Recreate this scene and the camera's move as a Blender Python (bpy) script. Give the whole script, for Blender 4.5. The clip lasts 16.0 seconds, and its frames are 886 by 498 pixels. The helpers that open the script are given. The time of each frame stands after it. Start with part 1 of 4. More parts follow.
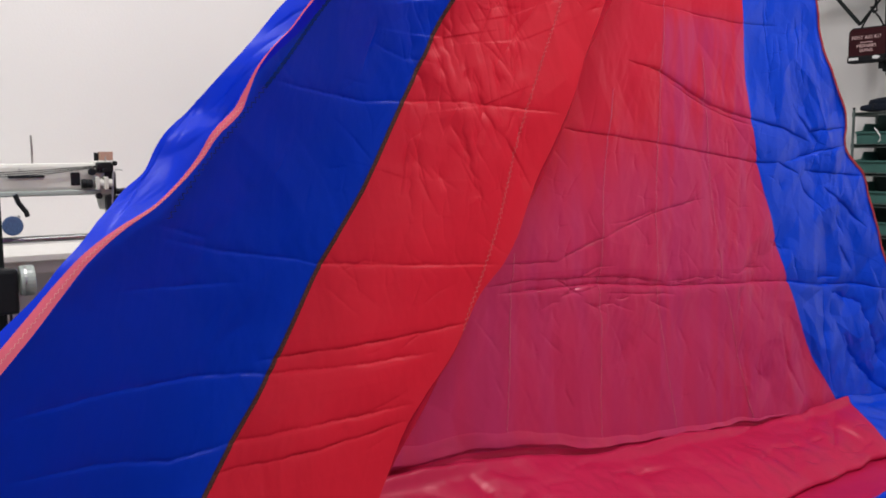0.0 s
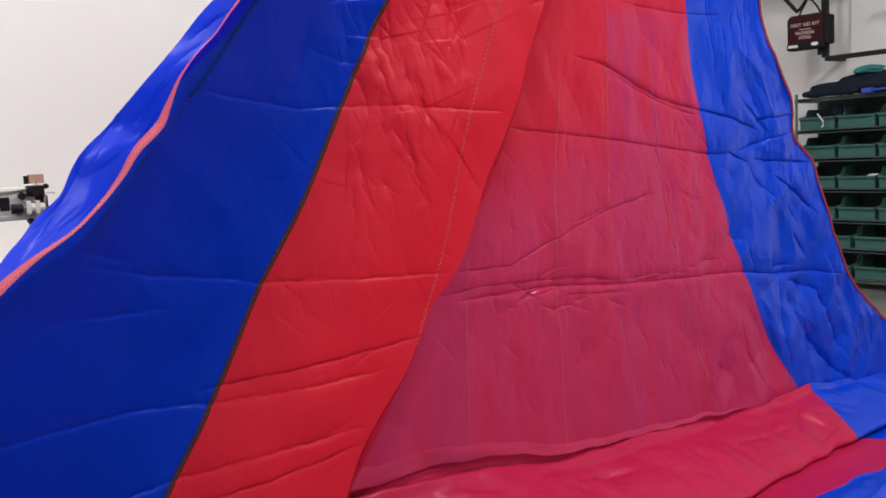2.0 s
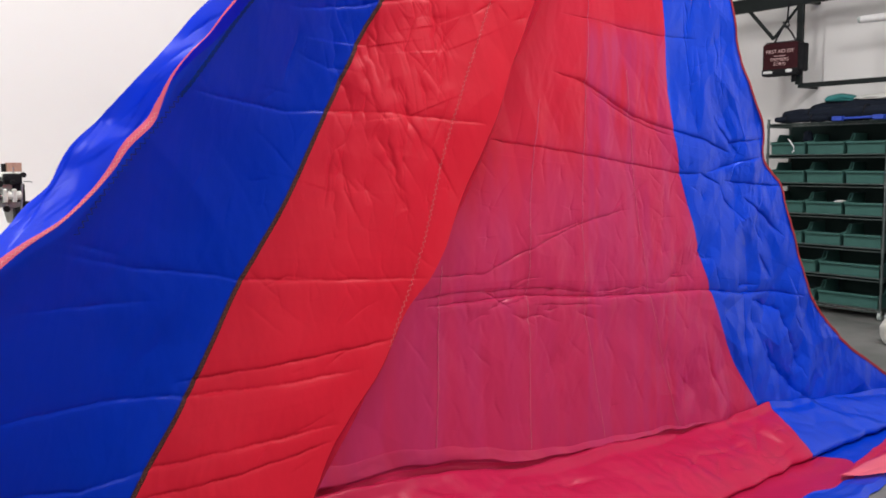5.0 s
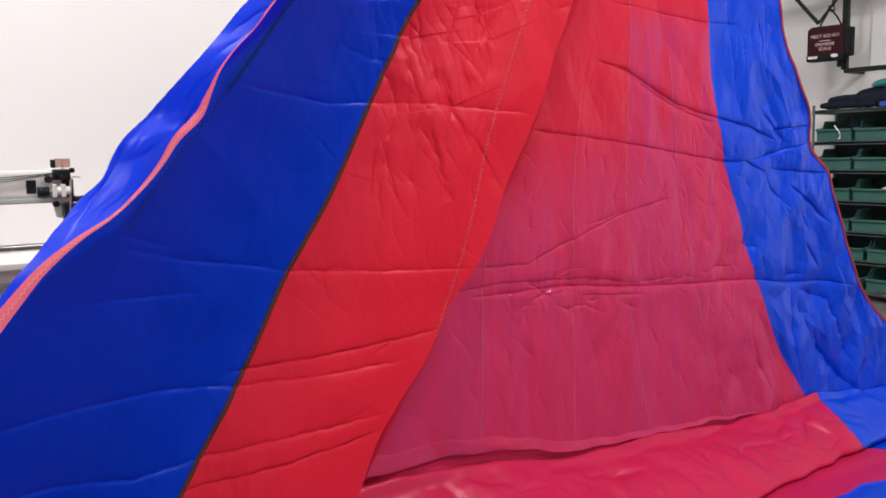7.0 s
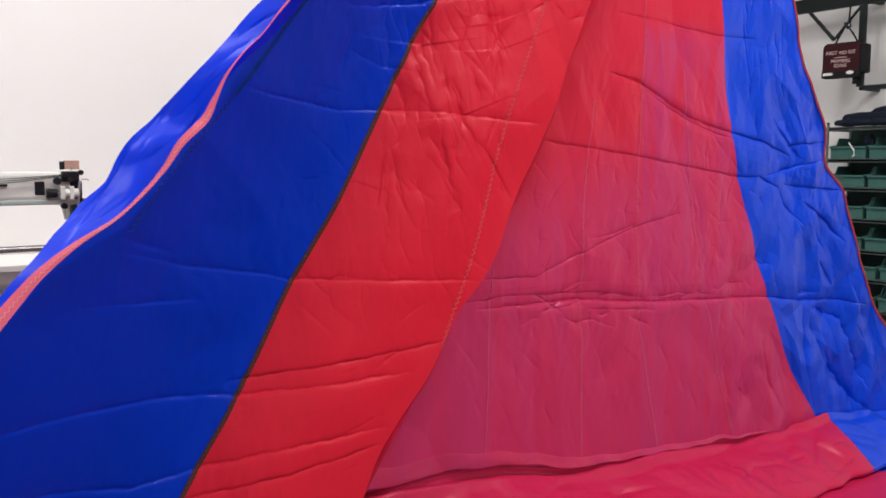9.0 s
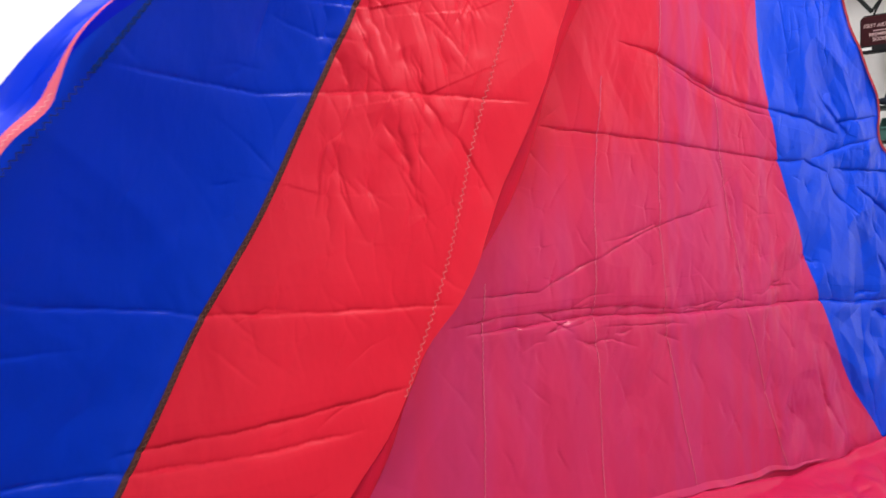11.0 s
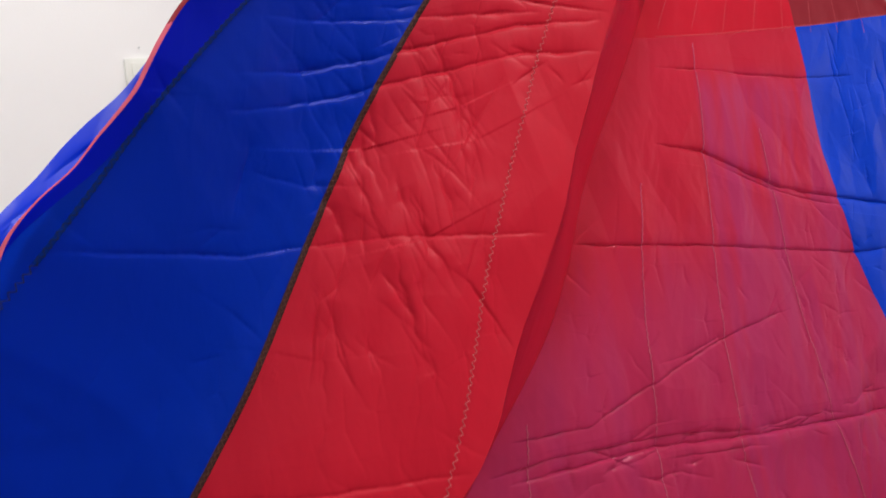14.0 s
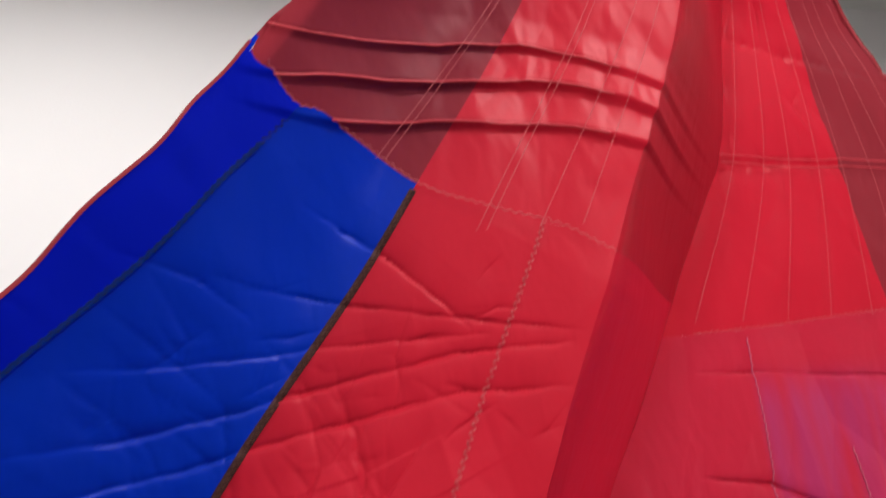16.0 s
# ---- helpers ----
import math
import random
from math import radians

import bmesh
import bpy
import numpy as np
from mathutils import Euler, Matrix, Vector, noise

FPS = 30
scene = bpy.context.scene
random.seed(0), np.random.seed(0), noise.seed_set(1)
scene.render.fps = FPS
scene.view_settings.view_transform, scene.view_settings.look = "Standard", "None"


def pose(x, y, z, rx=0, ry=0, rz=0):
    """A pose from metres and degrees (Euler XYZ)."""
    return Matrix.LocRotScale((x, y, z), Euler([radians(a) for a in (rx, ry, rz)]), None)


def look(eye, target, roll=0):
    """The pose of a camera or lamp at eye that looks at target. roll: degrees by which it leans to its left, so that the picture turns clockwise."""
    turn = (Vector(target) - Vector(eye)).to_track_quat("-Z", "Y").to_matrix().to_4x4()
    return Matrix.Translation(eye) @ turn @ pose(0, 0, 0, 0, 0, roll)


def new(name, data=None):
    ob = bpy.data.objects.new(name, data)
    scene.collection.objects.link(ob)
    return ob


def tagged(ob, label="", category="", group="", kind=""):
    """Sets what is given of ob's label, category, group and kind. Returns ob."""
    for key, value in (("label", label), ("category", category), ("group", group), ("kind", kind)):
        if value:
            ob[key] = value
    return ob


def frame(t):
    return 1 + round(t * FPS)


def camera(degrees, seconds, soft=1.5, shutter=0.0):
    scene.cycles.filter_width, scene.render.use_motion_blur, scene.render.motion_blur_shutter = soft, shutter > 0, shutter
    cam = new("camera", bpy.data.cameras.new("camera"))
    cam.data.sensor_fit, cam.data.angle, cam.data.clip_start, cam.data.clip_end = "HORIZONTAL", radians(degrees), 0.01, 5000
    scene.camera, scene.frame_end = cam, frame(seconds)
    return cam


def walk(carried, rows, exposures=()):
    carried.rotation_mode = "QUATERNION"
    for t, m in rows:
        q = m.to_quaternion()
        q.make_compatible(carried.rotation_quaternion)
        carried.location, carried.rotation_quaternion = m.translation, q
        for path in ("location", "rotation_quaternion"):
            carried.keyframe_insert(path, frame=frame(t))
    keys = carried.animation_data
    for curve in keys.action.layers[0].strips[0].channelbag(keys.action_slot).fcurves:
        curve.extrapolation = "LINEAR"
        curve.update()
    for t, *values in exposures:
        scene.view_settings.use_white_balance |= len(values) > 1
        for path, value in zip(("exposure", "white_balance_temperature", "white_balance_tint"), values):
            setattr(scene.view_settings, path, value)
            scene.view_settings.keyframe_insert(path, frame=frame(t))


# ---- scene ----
cam = camera(54.0, 16.0, soft=1.7, shutter=0.5)
PATH = [
    (0, (0.459, 0.056, 1.499), (0.32, 2.039, 1.277), -0.3),
    (0.5, (0.462, 0.141, 1.501), (0.301, 2.124, 1.298), -1.3),
    (1, (0.458, 0.139, 1.511), (0.361, 2.126, 1.307), -1.1),
    (1.5, (0.468, 0.16, 1.5), (0.417, 2.149, 1.295), -2.3),
    (2, (0.471, 0.179, 1.5), (0.435, 2.167, 1.285), -3.0),
    (2.5, (0.471, 0.185, 1.488), (0.437, 2.172, 1.257), -3.1),
    (3, (0.47, 0.161, 1.488), (0.486, 2.145, 1.236), -2.3),
    (3.2, (0.466, 0.158, 1.499), (0.508, 2.141, 1.239), -1.5),
    (5.5, (0.454, 0.109, 1.506), (0.461, 2.1, 1.314), 0.3),
    (6, (0.437, 0.11, 1.509), (0.406, 2.099, 1.304), 0.4),
    (6.5, (0.432, 0.111, 1.505), (0.372, 2.098, 1.288), -0.3),
    (7, (0.439, 0.111, 1.5), (0.38, 2.099, 1.282), -1.0),
    (7.5, (0.441, 0.12, 1.507), (0.386, 2.108, 1.29), -1.1),
    (8, (0.445, 0.122, 1.51), (0.385, 2.11, 1.3), -0.6),
    (8.5, (0.442, 0.117, 1.507), (0.361, 2.105, 1.306), 0.2),
    (11, (0.574, 0.723, 1.465), (0.424, 2.709, 1.284), -2.6),
    (11.5, (0.66, 0.85, 1.475), (0.311, 2.814, 1.334), -3.7),
    (12, (0.678, 0.851, 1.489), (0.296, 2.81, 1.358), -3.7),
    (12.5, (0.661, 0.839, 1.516), (0.332, 2.807, 1.389), -4.2),
    (13, (0.695, 0.862, 1.555), (0.391, 2.837, 1.466), -5.1),
    (13.5, (0.743, 0.884, 1.574), (0.408, 2.856, 1.549), -5.7),
    (14, (0.735, 0.952, 1.583), (0.397, 2.923, 1.615), -7.1),
    (14.5, (0.681, 1.103, 1.665), (0.344, 3.072, 1.761), -10.2),
    (15, (0.754, 1.236, 1.748), (0.301, 3.175, 1.938), -10.2),
    (15.5, (0.97, 1.368, 1.774), (0.4, 3.244, 2.17), -7.8),
    (16, (1.048, 1.576, 1.857), (0.506, 3.412, 2.437), -6.8),
]
EXPOSURES = [(0, -0.1), (2.5, 0.05), (3.2, 0.42), (5.3, 0.15), (7, 0.2), (8.7, 0.12), (10.8, 0.58), (12.5, 0.52), (13.5, 0.0), (14, -0.18), (14.5, -0.18), (15, -0.4), (15.5, -0.32), (16, -0.14)]
walk(cam, [(t, look(eye, target, roll)) for t, eye, target, roll in PATH], EXPOSURES)

# ---- light ----
world = bpy.data.worlds.new("world")
scene.world = world
world.use_nodes = True
world.node_tree.nodes["Background"].inputs[0].default_value = (0.8, 0.85, 0.95, 1)
world.node_tree.nodes["Background"].inputs[1].default_value = 0.3

# The room: its axes are the two walls that meet in the far corner.
ROOM = pose(3.5, 10.3, 0, 0, 0, -143.13)
LONG, DEEP, HIGH = 12.5, 13.0, 6.0
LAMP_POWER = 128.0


# ---- materials ----
def mat(name):
    m = bpy.data.materials.new(name)
    m.use_nodes = True
    nt = m.node_tree
    return m, nt, nt.nodes["Principled BSDF"]


def link(nt, a, b):
    nt.links.new(a, b)


def ramp_mix(nt, fac, c1, c2):
    n = nt.nodes.new("ShaderNodeMix")
    n.data_type = "RGBA"
    if fac is not None:
        link(nt, fac, n.inputs[0])
    for i, c in ((6, c1), (7, c2)):
        if isinstance(c, tuple):
            n.inputs[i].default_value = (*c, 1)
        else:
            link(nt, c, n.inputs[i])
    return n.outputs[2]


def noise_node(nt, scale, detail=4.0, stretch=(1, 1, 1), rough=0.55):
    tc = nt.nodes.new("ShaderNodeTexCoord")
    mp = nt.nodes.new("ShaderNodeMapping")
    mp.inputs["Scale"].default_value = stretch
    n = nt.nodes.new("ShaderNodeTexNoise")
    n.inputs["Scale"].default_value, n.inputs["Detail"].default_value, n.inputs["Roughness"].default_value = scale, detail, rough
    link(nt, tc.outputs["Object"], mp.inputs[0])
    link(nt, mp.outputs[0], n.inputs["Vector"])
    return n.outputs[0]


def span(nt, value, low, high):
    n = nt.nodes.new("ShaderNodeMapRange")
    n.interpolation_type = "SMOOTHSTEP"
    n.inputs["From Min"].default_value, n.inputs["From Max"].default_value = low, high
    link(nt, value, n.inputs["Value"])
    return n.outputs[0]


def sums(nt, op, a, b):
    n = nt.nodes.new("ShaderNodeMath")
    n.operation = op
    for i, v in enumerate((a, b)):
        if isinstance(v, (int, float)):
            n.inputs[i].default_value = v
        else:
            link(nt, v, n.inputs[i])
    return n.outputs[0]


def bump(nt, bsdf, height, distance, strength=1.0):
    n = nt.nodes.new("ShaderNodeBump")
    n.inputs["Distance"].default_value, n.inputs["Strength"].default_value = distance, strength
    link(nt, height, n.inputs["Height"])
    if isinstance(bsdf, list):
        for b in bsdf:
            link(nt, n.outputs[0], b.inputs["Normal"])
    else:
        link(nt, n.outputs[0], bsdf.inputs["Normal"])


def plain(name, colour, rough=0.5, metal=0.0, vary=0.12, scale=6.0, relief=0.0006, fine=90.0):
    """Paint, plastic or metal with blotches, grain and fine relief."""
    m, nt, b = mat(name)
    low = tuple(c * (1 - vary) for c in colour)
    high = tuple(min(1, c * (1 + vary)) for c in colour)
    link(nt, ramp_mix(nt, noise_node(nt, scale), low, high), b.inputs["Base Color"])
    b.inputs["Metallic"].default_value = metal
    b.inputs["Specular IOR Level"].default_value = 0.5 if max(colour) > 0.15 else 0.15
    r = span(nt, noise_node(nt, scale * 2.3), 0.2, 0.8)
    link(nt, sums(nt, "ADD", sums(nt, "MULTIPLY", r, 0.15), rough - 0.07), b.inputs["Roughness"])
    if relief:
        bump(nt, b, noise_node(nt, fine, 3), relief)
    return m


def nylon(name, colour, tint=None, glow=0.4, rough=0.34, mask=None, gloss=0.26, crush=0.006, sheen=0.6):
    """Thin coated sailcloth: glossy, lets light through, crumpled at two scales. tint: the colour where a second layer lies behind."""
    m, nt, b = mat(name)
    base = ramp_mix(nt, noise_node(nt, 2.2, 3), tuple(c * 0.9 for c in colour), tuple(c * 1.08 for c in colour))
    if tint:
        base = ramp_mix(nt, mask(nt), base, tint)
    link(nt, base, b.inputs["Base Color"])
    b.inputs["Roughness"].default_value = rough
    b.inputs["Specular IOR Level"].default_value = gloss
    top = max(colour)
    b.inputs["Specular Tint"].default_value = (*[sheen + (1 - sheen) * c / top for c in colour], 1)
    t = nt.nodes.new("ShaderNodeBsdfTranslucent")
    link(nt, base, t.inputs["Color"])
    mix = nt.nodes.new("ShaderNodeMixShader")
    mix.inputs[0].default_value = glow
    link(nt, b.outputs[0], mix.inputs[1])
    link(nt, t.outputs[0], mix.inputs[2])
    link(nt, mix.outputs[0], nt.nodes["Material Output"].inputs[0])
    ridge = nt.nodes.new("ShaderNodeMath")
    ridge.operation = "ABSOLUTE"
    link(nt, sums(nt, "SUBTRACT", noise_node(nt, 6, 2, (1.2, 1.2, 0.5)), 0.5), ridge.inputs[0])
    small = nt.nodes.new("ShaderNodeMath")
    small.operation = "ABSOLUTE"
    link(nt, sums(nt, "SUBTRACT", noise_node(nt, 21, 2, (1.2, 1.2, 0.6)), 0.5), small.inputs[0])
    h = sums(nt, "ADD", sums(nt, "MULTIPLY", ridge.outputs[0], -1.0), sums(nt, "MULTIPLY", small.outputs[0], -0.2))
    h = sums(nt, "ADD", h, sums(nt, "MULTIPLY", noise_node(nt, 70, 3), 0.015))
    bump(nt, [b, t], h, crush, 0.75)
    return m


def behind(nt):
    """Where a second layer lies behind the panels: all the lower part, and the strip beyond one seam."""
    tc = nt.nodes.new("ShaderNodeTexCoord")
    sep = nt.nodes.new("ShaderNodeSeparateXYZ")
    link(nt, tc.outputs["Object"], sep.inputs[0])
    soft = sums(nt, "MULTIPLY", noise_node(nt, 7, 3, (1.6, 1.6, 0.3)), 0.35)
    lean = sums(nt, "MULTIPLY", sums(nt, "SUBTRACT", sep.outputs[0], 0.95), 0.35)
    low = span(nt, sums(nt, "ADD", sums(nt, "ADD", sums(nt, "MULTIPLY", sep.outputs[2], -1), soft), lean), -1.52, -1.1)
    low = sums(nt, "MULTIPLY", low, sums(nt, "ADD", sums(nt, "MULTIPLY", span(nt, noise_node(nt, 4, 2, (1.5, 1.5, 0.12)), 0.3, 0.7), 0.4), 0.6))
    strip = sums(nt, "MULTIPLY", span(nt, sep.outputs[0], 1.11, 1.15), span(nt, sums(nt, "MULTIPLY", sep.outputs[2], -1), -2.14, -2.0))
    strip = sums(nt, "MULTIPLY", strip, span(nt, noise_node(nt, 5, 2, (2.4, 2.4, 0.15)), 0.25, 0.6))
    return sums(nt, "MAXIMUM", low, strip)


BLUE = nylon("blue_sailcloth", (0.0001, 0.031, 0.44), glow=0.36, rough=0.34, gloss=0.25, sheen=0.35)
# Brighter copies of the blue: light through single layers is put into the colour.
BACKLIT_BLUE = nylon("backlit_blue_sailcloth", (0.003, 0.040, 0.74), glow=0.45, rough=0.36, gloss=0.35, sheen=0.35)
LEECH_BLUE = nylon("glossy_blue_sailcloth", (0.001, 0.044, 0.56), glow=0.15, rough=0.25, gloss=0.6, sheen=0.25, crush=0.002)
HEM_BLUE = nylon("violet_blue_hem_cloth", (0.0005, 0.012, 0.60), glow=0.4, rough=0.36, gloss=0.2, sheen=0.35)
# Dark blue that paints the shadow along the hem's fold.
HEM_SHADOW_BLUE = nylon("hem_shadow_blue", (0.0005, 0.022, 0.20), glow=0.2, rough=0.5, gloss=0.06, sheen=0.35)
RED = nylon("red_sailcloth", (0.56, 0.012, 0.031), glow=0.28, rough=0.4, gloss=0.16)
CRIMSON = nylon("crimson_sailcloth", (0.56, 0.016, 0.045), tint=(0.47, 0.030, 0.120), glow=0.3, rough=0.3, mask=behind, gloss=0.36, crush=0.003)
FOOT_RED = nylon("crimson_foot_cloth", (0.51, 0.012, 0.070), glow=0.25, rough=0.34, gloss=0.4, sheen=0.55)
# Darker copies of the sail's red: the fold's shade is put into their colour.
SIDE_RED = nylon("shaded_fold_side_cloth", (0.50, 0.010, 0.030), glow=0.4, rough=0.42, gloss=0.12)
LIGHT_RED = nylon("light_red_cloth", (0.60, 0.055, 0.075), glow=0.3, rough=0.4)
SHADED_RED = nylon("shaded_red_cloth", (0.40, 0.007, 0.02), glow=0.12, rough=0.42, gloss=0.15)
MAROON = nylon("maroon_patch_cloth", (0.28, 0.024, 0.036), glow=0.4, rough=0.45, gloss=0.12)
RED_TAPE = nylon("faded_red_tape", (0.30, 0.03, 0.04), glow=0.25, rough=0.5)
PINK_TAPE = nylon("pink_edge_tape", (0.74, 0.14, 0.20), glow=0.25, rough=0.5)
BROWN_TAPE = plain("brown_seam_tape", (0.045, 0.014, 0.013), 0.6, vary=0.3, scale=40)
DARK_THREAD = plain("dark_thread", (0.008, 0.016, 0.07), 0.7, vary=0.3, scale=60, relief=0)
SEAM_RED = nylon("pale_crimson_seam_cloth", (0.55, 0.05, 0.15), glow=0.42, rough=0.36, gloss=0.3)
PALE_PINK_THREAD = plain("pale_pink_thread", (0.60, 0.15, 0.20), 0.7, vary=0.2, scale=60, relief=0)
PALE_THREAD = plain("pale_thread", (0.50, 0.08, 0.09), 0.7, vary=0.2, scale=60, relief=0)
BROWN_THREAD = plain("brown_thread", (0.10, 0.042, 0.03), 0.7, vary=0.3, scale=60, relief=0)
WHITE_THREAD = plain("white_thread", (0.75, 0.30, 0.29), 0.7, vary=0.2, scale=60, relief=0)
WALL_PAINT = plain("white_wall_paint", (0.70, 0.69, 0.68), 0.75, vary=0.03, scale=1.2, relief=0.0008, fine=60)
CEILING_PAINT = plain("grey_ceiling_paint", (0.66, 0.66, 0.63), 0.85, vary=0.05, scale=1.5)
BLACK_STEEL = plain("black_painted_steel", (0.012, 0.016, 0.016), 0.45, vary=0.3, scale=12)
CHROME = plain("chromed_wire", (0.12, 0.15, 0.145), 0.4, 0.8, vary=0.2, scale=20)
# Dark green that stands for the shade inside the racks.
RACK_SHADE = plain("rack_shade_green", (0.016, 0.034, 0.031), 0.6, vary=0.25, scale=6)
GREEN_BIN = plain("green_bin_plastic", (0.045, 0.12, 0.105), 0.45, vary=0.2, scale=8)
BAG_RED = plain("dark_red_bag_cloth", (0.035, 0.006, 0.009), 0.7, vary=0.25, scale=25, relief=0.001, fine=300)
BAG_BLACK = plain("black_bag_cloth", (0.01, 0.01, 0.012), 0.7, vary=0.25, scale=25, relief=0.001, fine=300)
PRINT = plain("pale_print", (0.62, 0.42, 0.42), 0.6, vary=0.1, scale=60, relief=0)
LABEL_WHITE = plain("white_label", (0.7, 0.7, 0.7), 0.5, vary=0.08, scale=40, relief=0)
CREAM = plain("cream_machine_enamel", (0.62, 0.63, 0.58), 0.32, vary=0.08, scale=10)
GREY_ENAMEL = plain("grey_enamel", (0.33, 0.38, 0.36), 0.35, vary=0.1, scale=10)
BLACK_PLASTIC = plain("black_plastic", (0.012, 0.014, 0.016), 0.4, vary=0.3, scale=20)
STEEL = plain("worn_steel", (0.42, 0.43, 0.43), 0.32, 1.0, vary=0.2, scale=25)
CARD = plain("brown_cardboard", (0.42, 0.25, 0.19), 0.8, vary=0.12, scale=25)
BLUE_DISC = plain("blue_speckled_rubber", (0.05, 0.10, 0.22), 0.6, vary=0.9, scale=180, relief=0.002)
TABLE_TOP = plain("white_laminate", (0.72, 0.71, 0.68), 0.4, vary=0.04, scale=3)
NAVY_CLOTH = plain("navy_cloth", (0.008, 0.012, 0.022), 0.8, vary=0.4, scale=14, relief=0.004, fine=25)
TEAL_CLOTH = plain("teal_cloth", (0.02, 0.17, 0.17), 0.7, vary=0.25, scale=14, relief=0.004, fine=25)
WHITE_CLOTH = plain("white_cloth", (0.6, 0.6, 0.57), 0.75, vary=0.1, scale=10, relief=0.004, fine=25)
BLUE_PLASTIC = plain("blue_plastic", (0.02, 0.06, 0.42), 0.4, vary=0.2, scale=20)
LAMP_GLASS = bpy.data.materials.new("lamp_diffuser")
LAMP_GLASS.use_nodes = True
LAMP_GLASS.node_tree.nodes["Principled BSDF"].inputs["Base Color"].default_value = (0.9, 0.9, 0.9, 1)
LAMP_GLASS.node_tree.nodes["Principled BSDF"].inputs["Emission Color"].default_value = (1, 0.97, 0.95, 1)
LAMP_GLASS.node_tree.nodes["Principled BSDF"].inputs["Emission Strength"].default_value = 3.0


def concrete():
    m, nt, b = mat("worn_concrete")
    a = ramp_mix(nt, span(nt, noise_node(nt, 1.1, 6), 0.3, 0.7), (0.09, 0.095, 0.09), (0.18, 0.18, 0.175))
    c = ramp_mix(nt, span(nt, noise_node(nt, 5, 6, (1, 0.35, 1)), 0.62, 0.72), a, (0.10, 0.10, 0.10))
    link(nt, c, b.inputs["Base Color"])
    link(nt, span(nt, noise_node(nt, 3, 4), -0.6, 1.2), b.inputs["Roughness"])
    bump(nt, b, noise_node(nt, 40, 6), 0.002)
    return m


CONCRETE = concrete()


# ---- mesh helpers ----
def part(name, bm, material, parent=None, label="", matrix=None, smooth=False):
    me = bpy.data.meshes.new(name)
    bm.to_mesh(me)
    bm.free()
    me.materials.append(material)
    if smooth:
        me.polygons.foreach_set("use_smooth", [True] * len(me.polygons))
    ob = new(name, me)
    if parent is not None:
        ob.parent = parent
    if matrix is not None:
        ob.matrix_local = matrix
    if label:
        tagged(ob, label)
    return ob


def thing(name, matrix, label, category, group="", kind=""):
    ob = new(name)
    ob.matrix_world = matrix
    return tagged(ob, label, category, group, kind)


def box(x0, y0, z0, x1, y1, z1, bevel=0.0, bm=None):
    own = bmesh.new()
    m = Matrix.Translation(((x0 + x1) / 2, (y0 + y1) / 2, (z0 + z1) / 2)) @ Matrix.Diagonal((abs(x1 - x0), abs(y1 - y0), abs(z1 - z0), 1))
    bmesh.ops.create_cube(own, size=1, matrix=m)
    if bevel:
        bmesh.ops.bevel(own, geom=list(own.edges), offset=bevel, segments=2, affect="EDGES", profile=0.6)
    return joined(bm, own)


def joined(bm, own):
    if bm is None:
        return own
    me = bpy.data.meshes.new("joining")
    own.to_mesh(me)
    own.free()
    bm.from_mesh(me)
    bpy.data.meshes.remove(me)
    return bm


def rod(p0, p1, r0, r1=None, sides=14, bevel=0.0, bm=None):
    own = bmesh.new()
    p0, p1 = Vector(p0), Vector(p1)
    d = p1 - p0
    m = Matrix.Translation((p0 + p1) / 2) @ d.to_track_quat("Z", "Y").to_matrix().to_4x4()
    bmesh.ops.create_cone(own, cap_ends=True, segments=sides, radius1=r0, radius2=r0 if r1 is None else r1, depth=d.length, matrix=m)
    if bevel:
        rim = [e for e in own.edges if len(e.link_faces) == 2 and any(len(f.verts) > 4 for f in e.link_faces)]
        bmesh.ops.bevel(own, geom=rim, offset=bevel, segments=2, affect="EDGES", profile=0.6)
    return joined(bm, own)


def tube(points, r, sides=8, bm=None):
    """A bent tube through the points."""
    own = bmesh.new()
    pts = [Vector(p) for p in points]
    rings = []
    for i, p in enumerate(pts):
        d = (pts[min(i + 1, len(pts) - 1)] - pts[max(i - 1, 0)]).normalized()
        q = d.to_track_quat("Z", "Y")
        rings.append([own.verts.new(p + q @ Vector((r * math.cos(a), r * math.sin(a), 0))) for a in [2 * math.pi * k / sides for k in range(sides)]])
    for a, b in zip(rings, rings[1:]):
        for k in range(sides):
            own.faces.new((a[k], a[(k + 1) % sides], b[(k + 1) % sides], b[k]))
    own.faces.new(rings[0][::-1])
    own.faces.new(rings[-1])
    return joined(bm, own)


def grid_mesh(name, pts, material, parent, label=""):
    """A sheet from an array of rows and columns of places."""
    nv, nu = pts.shape[:2]
    me = bpy.data.meshes.new(name)
    idx = np.arange(nv * nu).reshape(nv, nu)
    quads = np.stack([idx[:-1, :-1], idx[:-1, 1:], idx[1:, 1:], idx[1:, :-1]], -1).reshape(-1, 4)
    me.from_pydata(pts.reshape(-1, 3).tolist(), [], quads.tolist())
    me.polygons.foreach_set("use_smooth", [True] * len(me.polygons))
    me.materials.append(material)
    ob = new(name, me)
    ob.parent = parent
    if label:
        tagged(ob, label)
    return ob


# ---- the room ----
def shell(name, x0, y0, z0, x1, y1, z1, material, label, category):
    ob = part(name, box(x0, y0, z0, x1, y1, z1), material)
    ob.matrix_world = ROOM
    return tagged(ob, label, category, kind="structure")


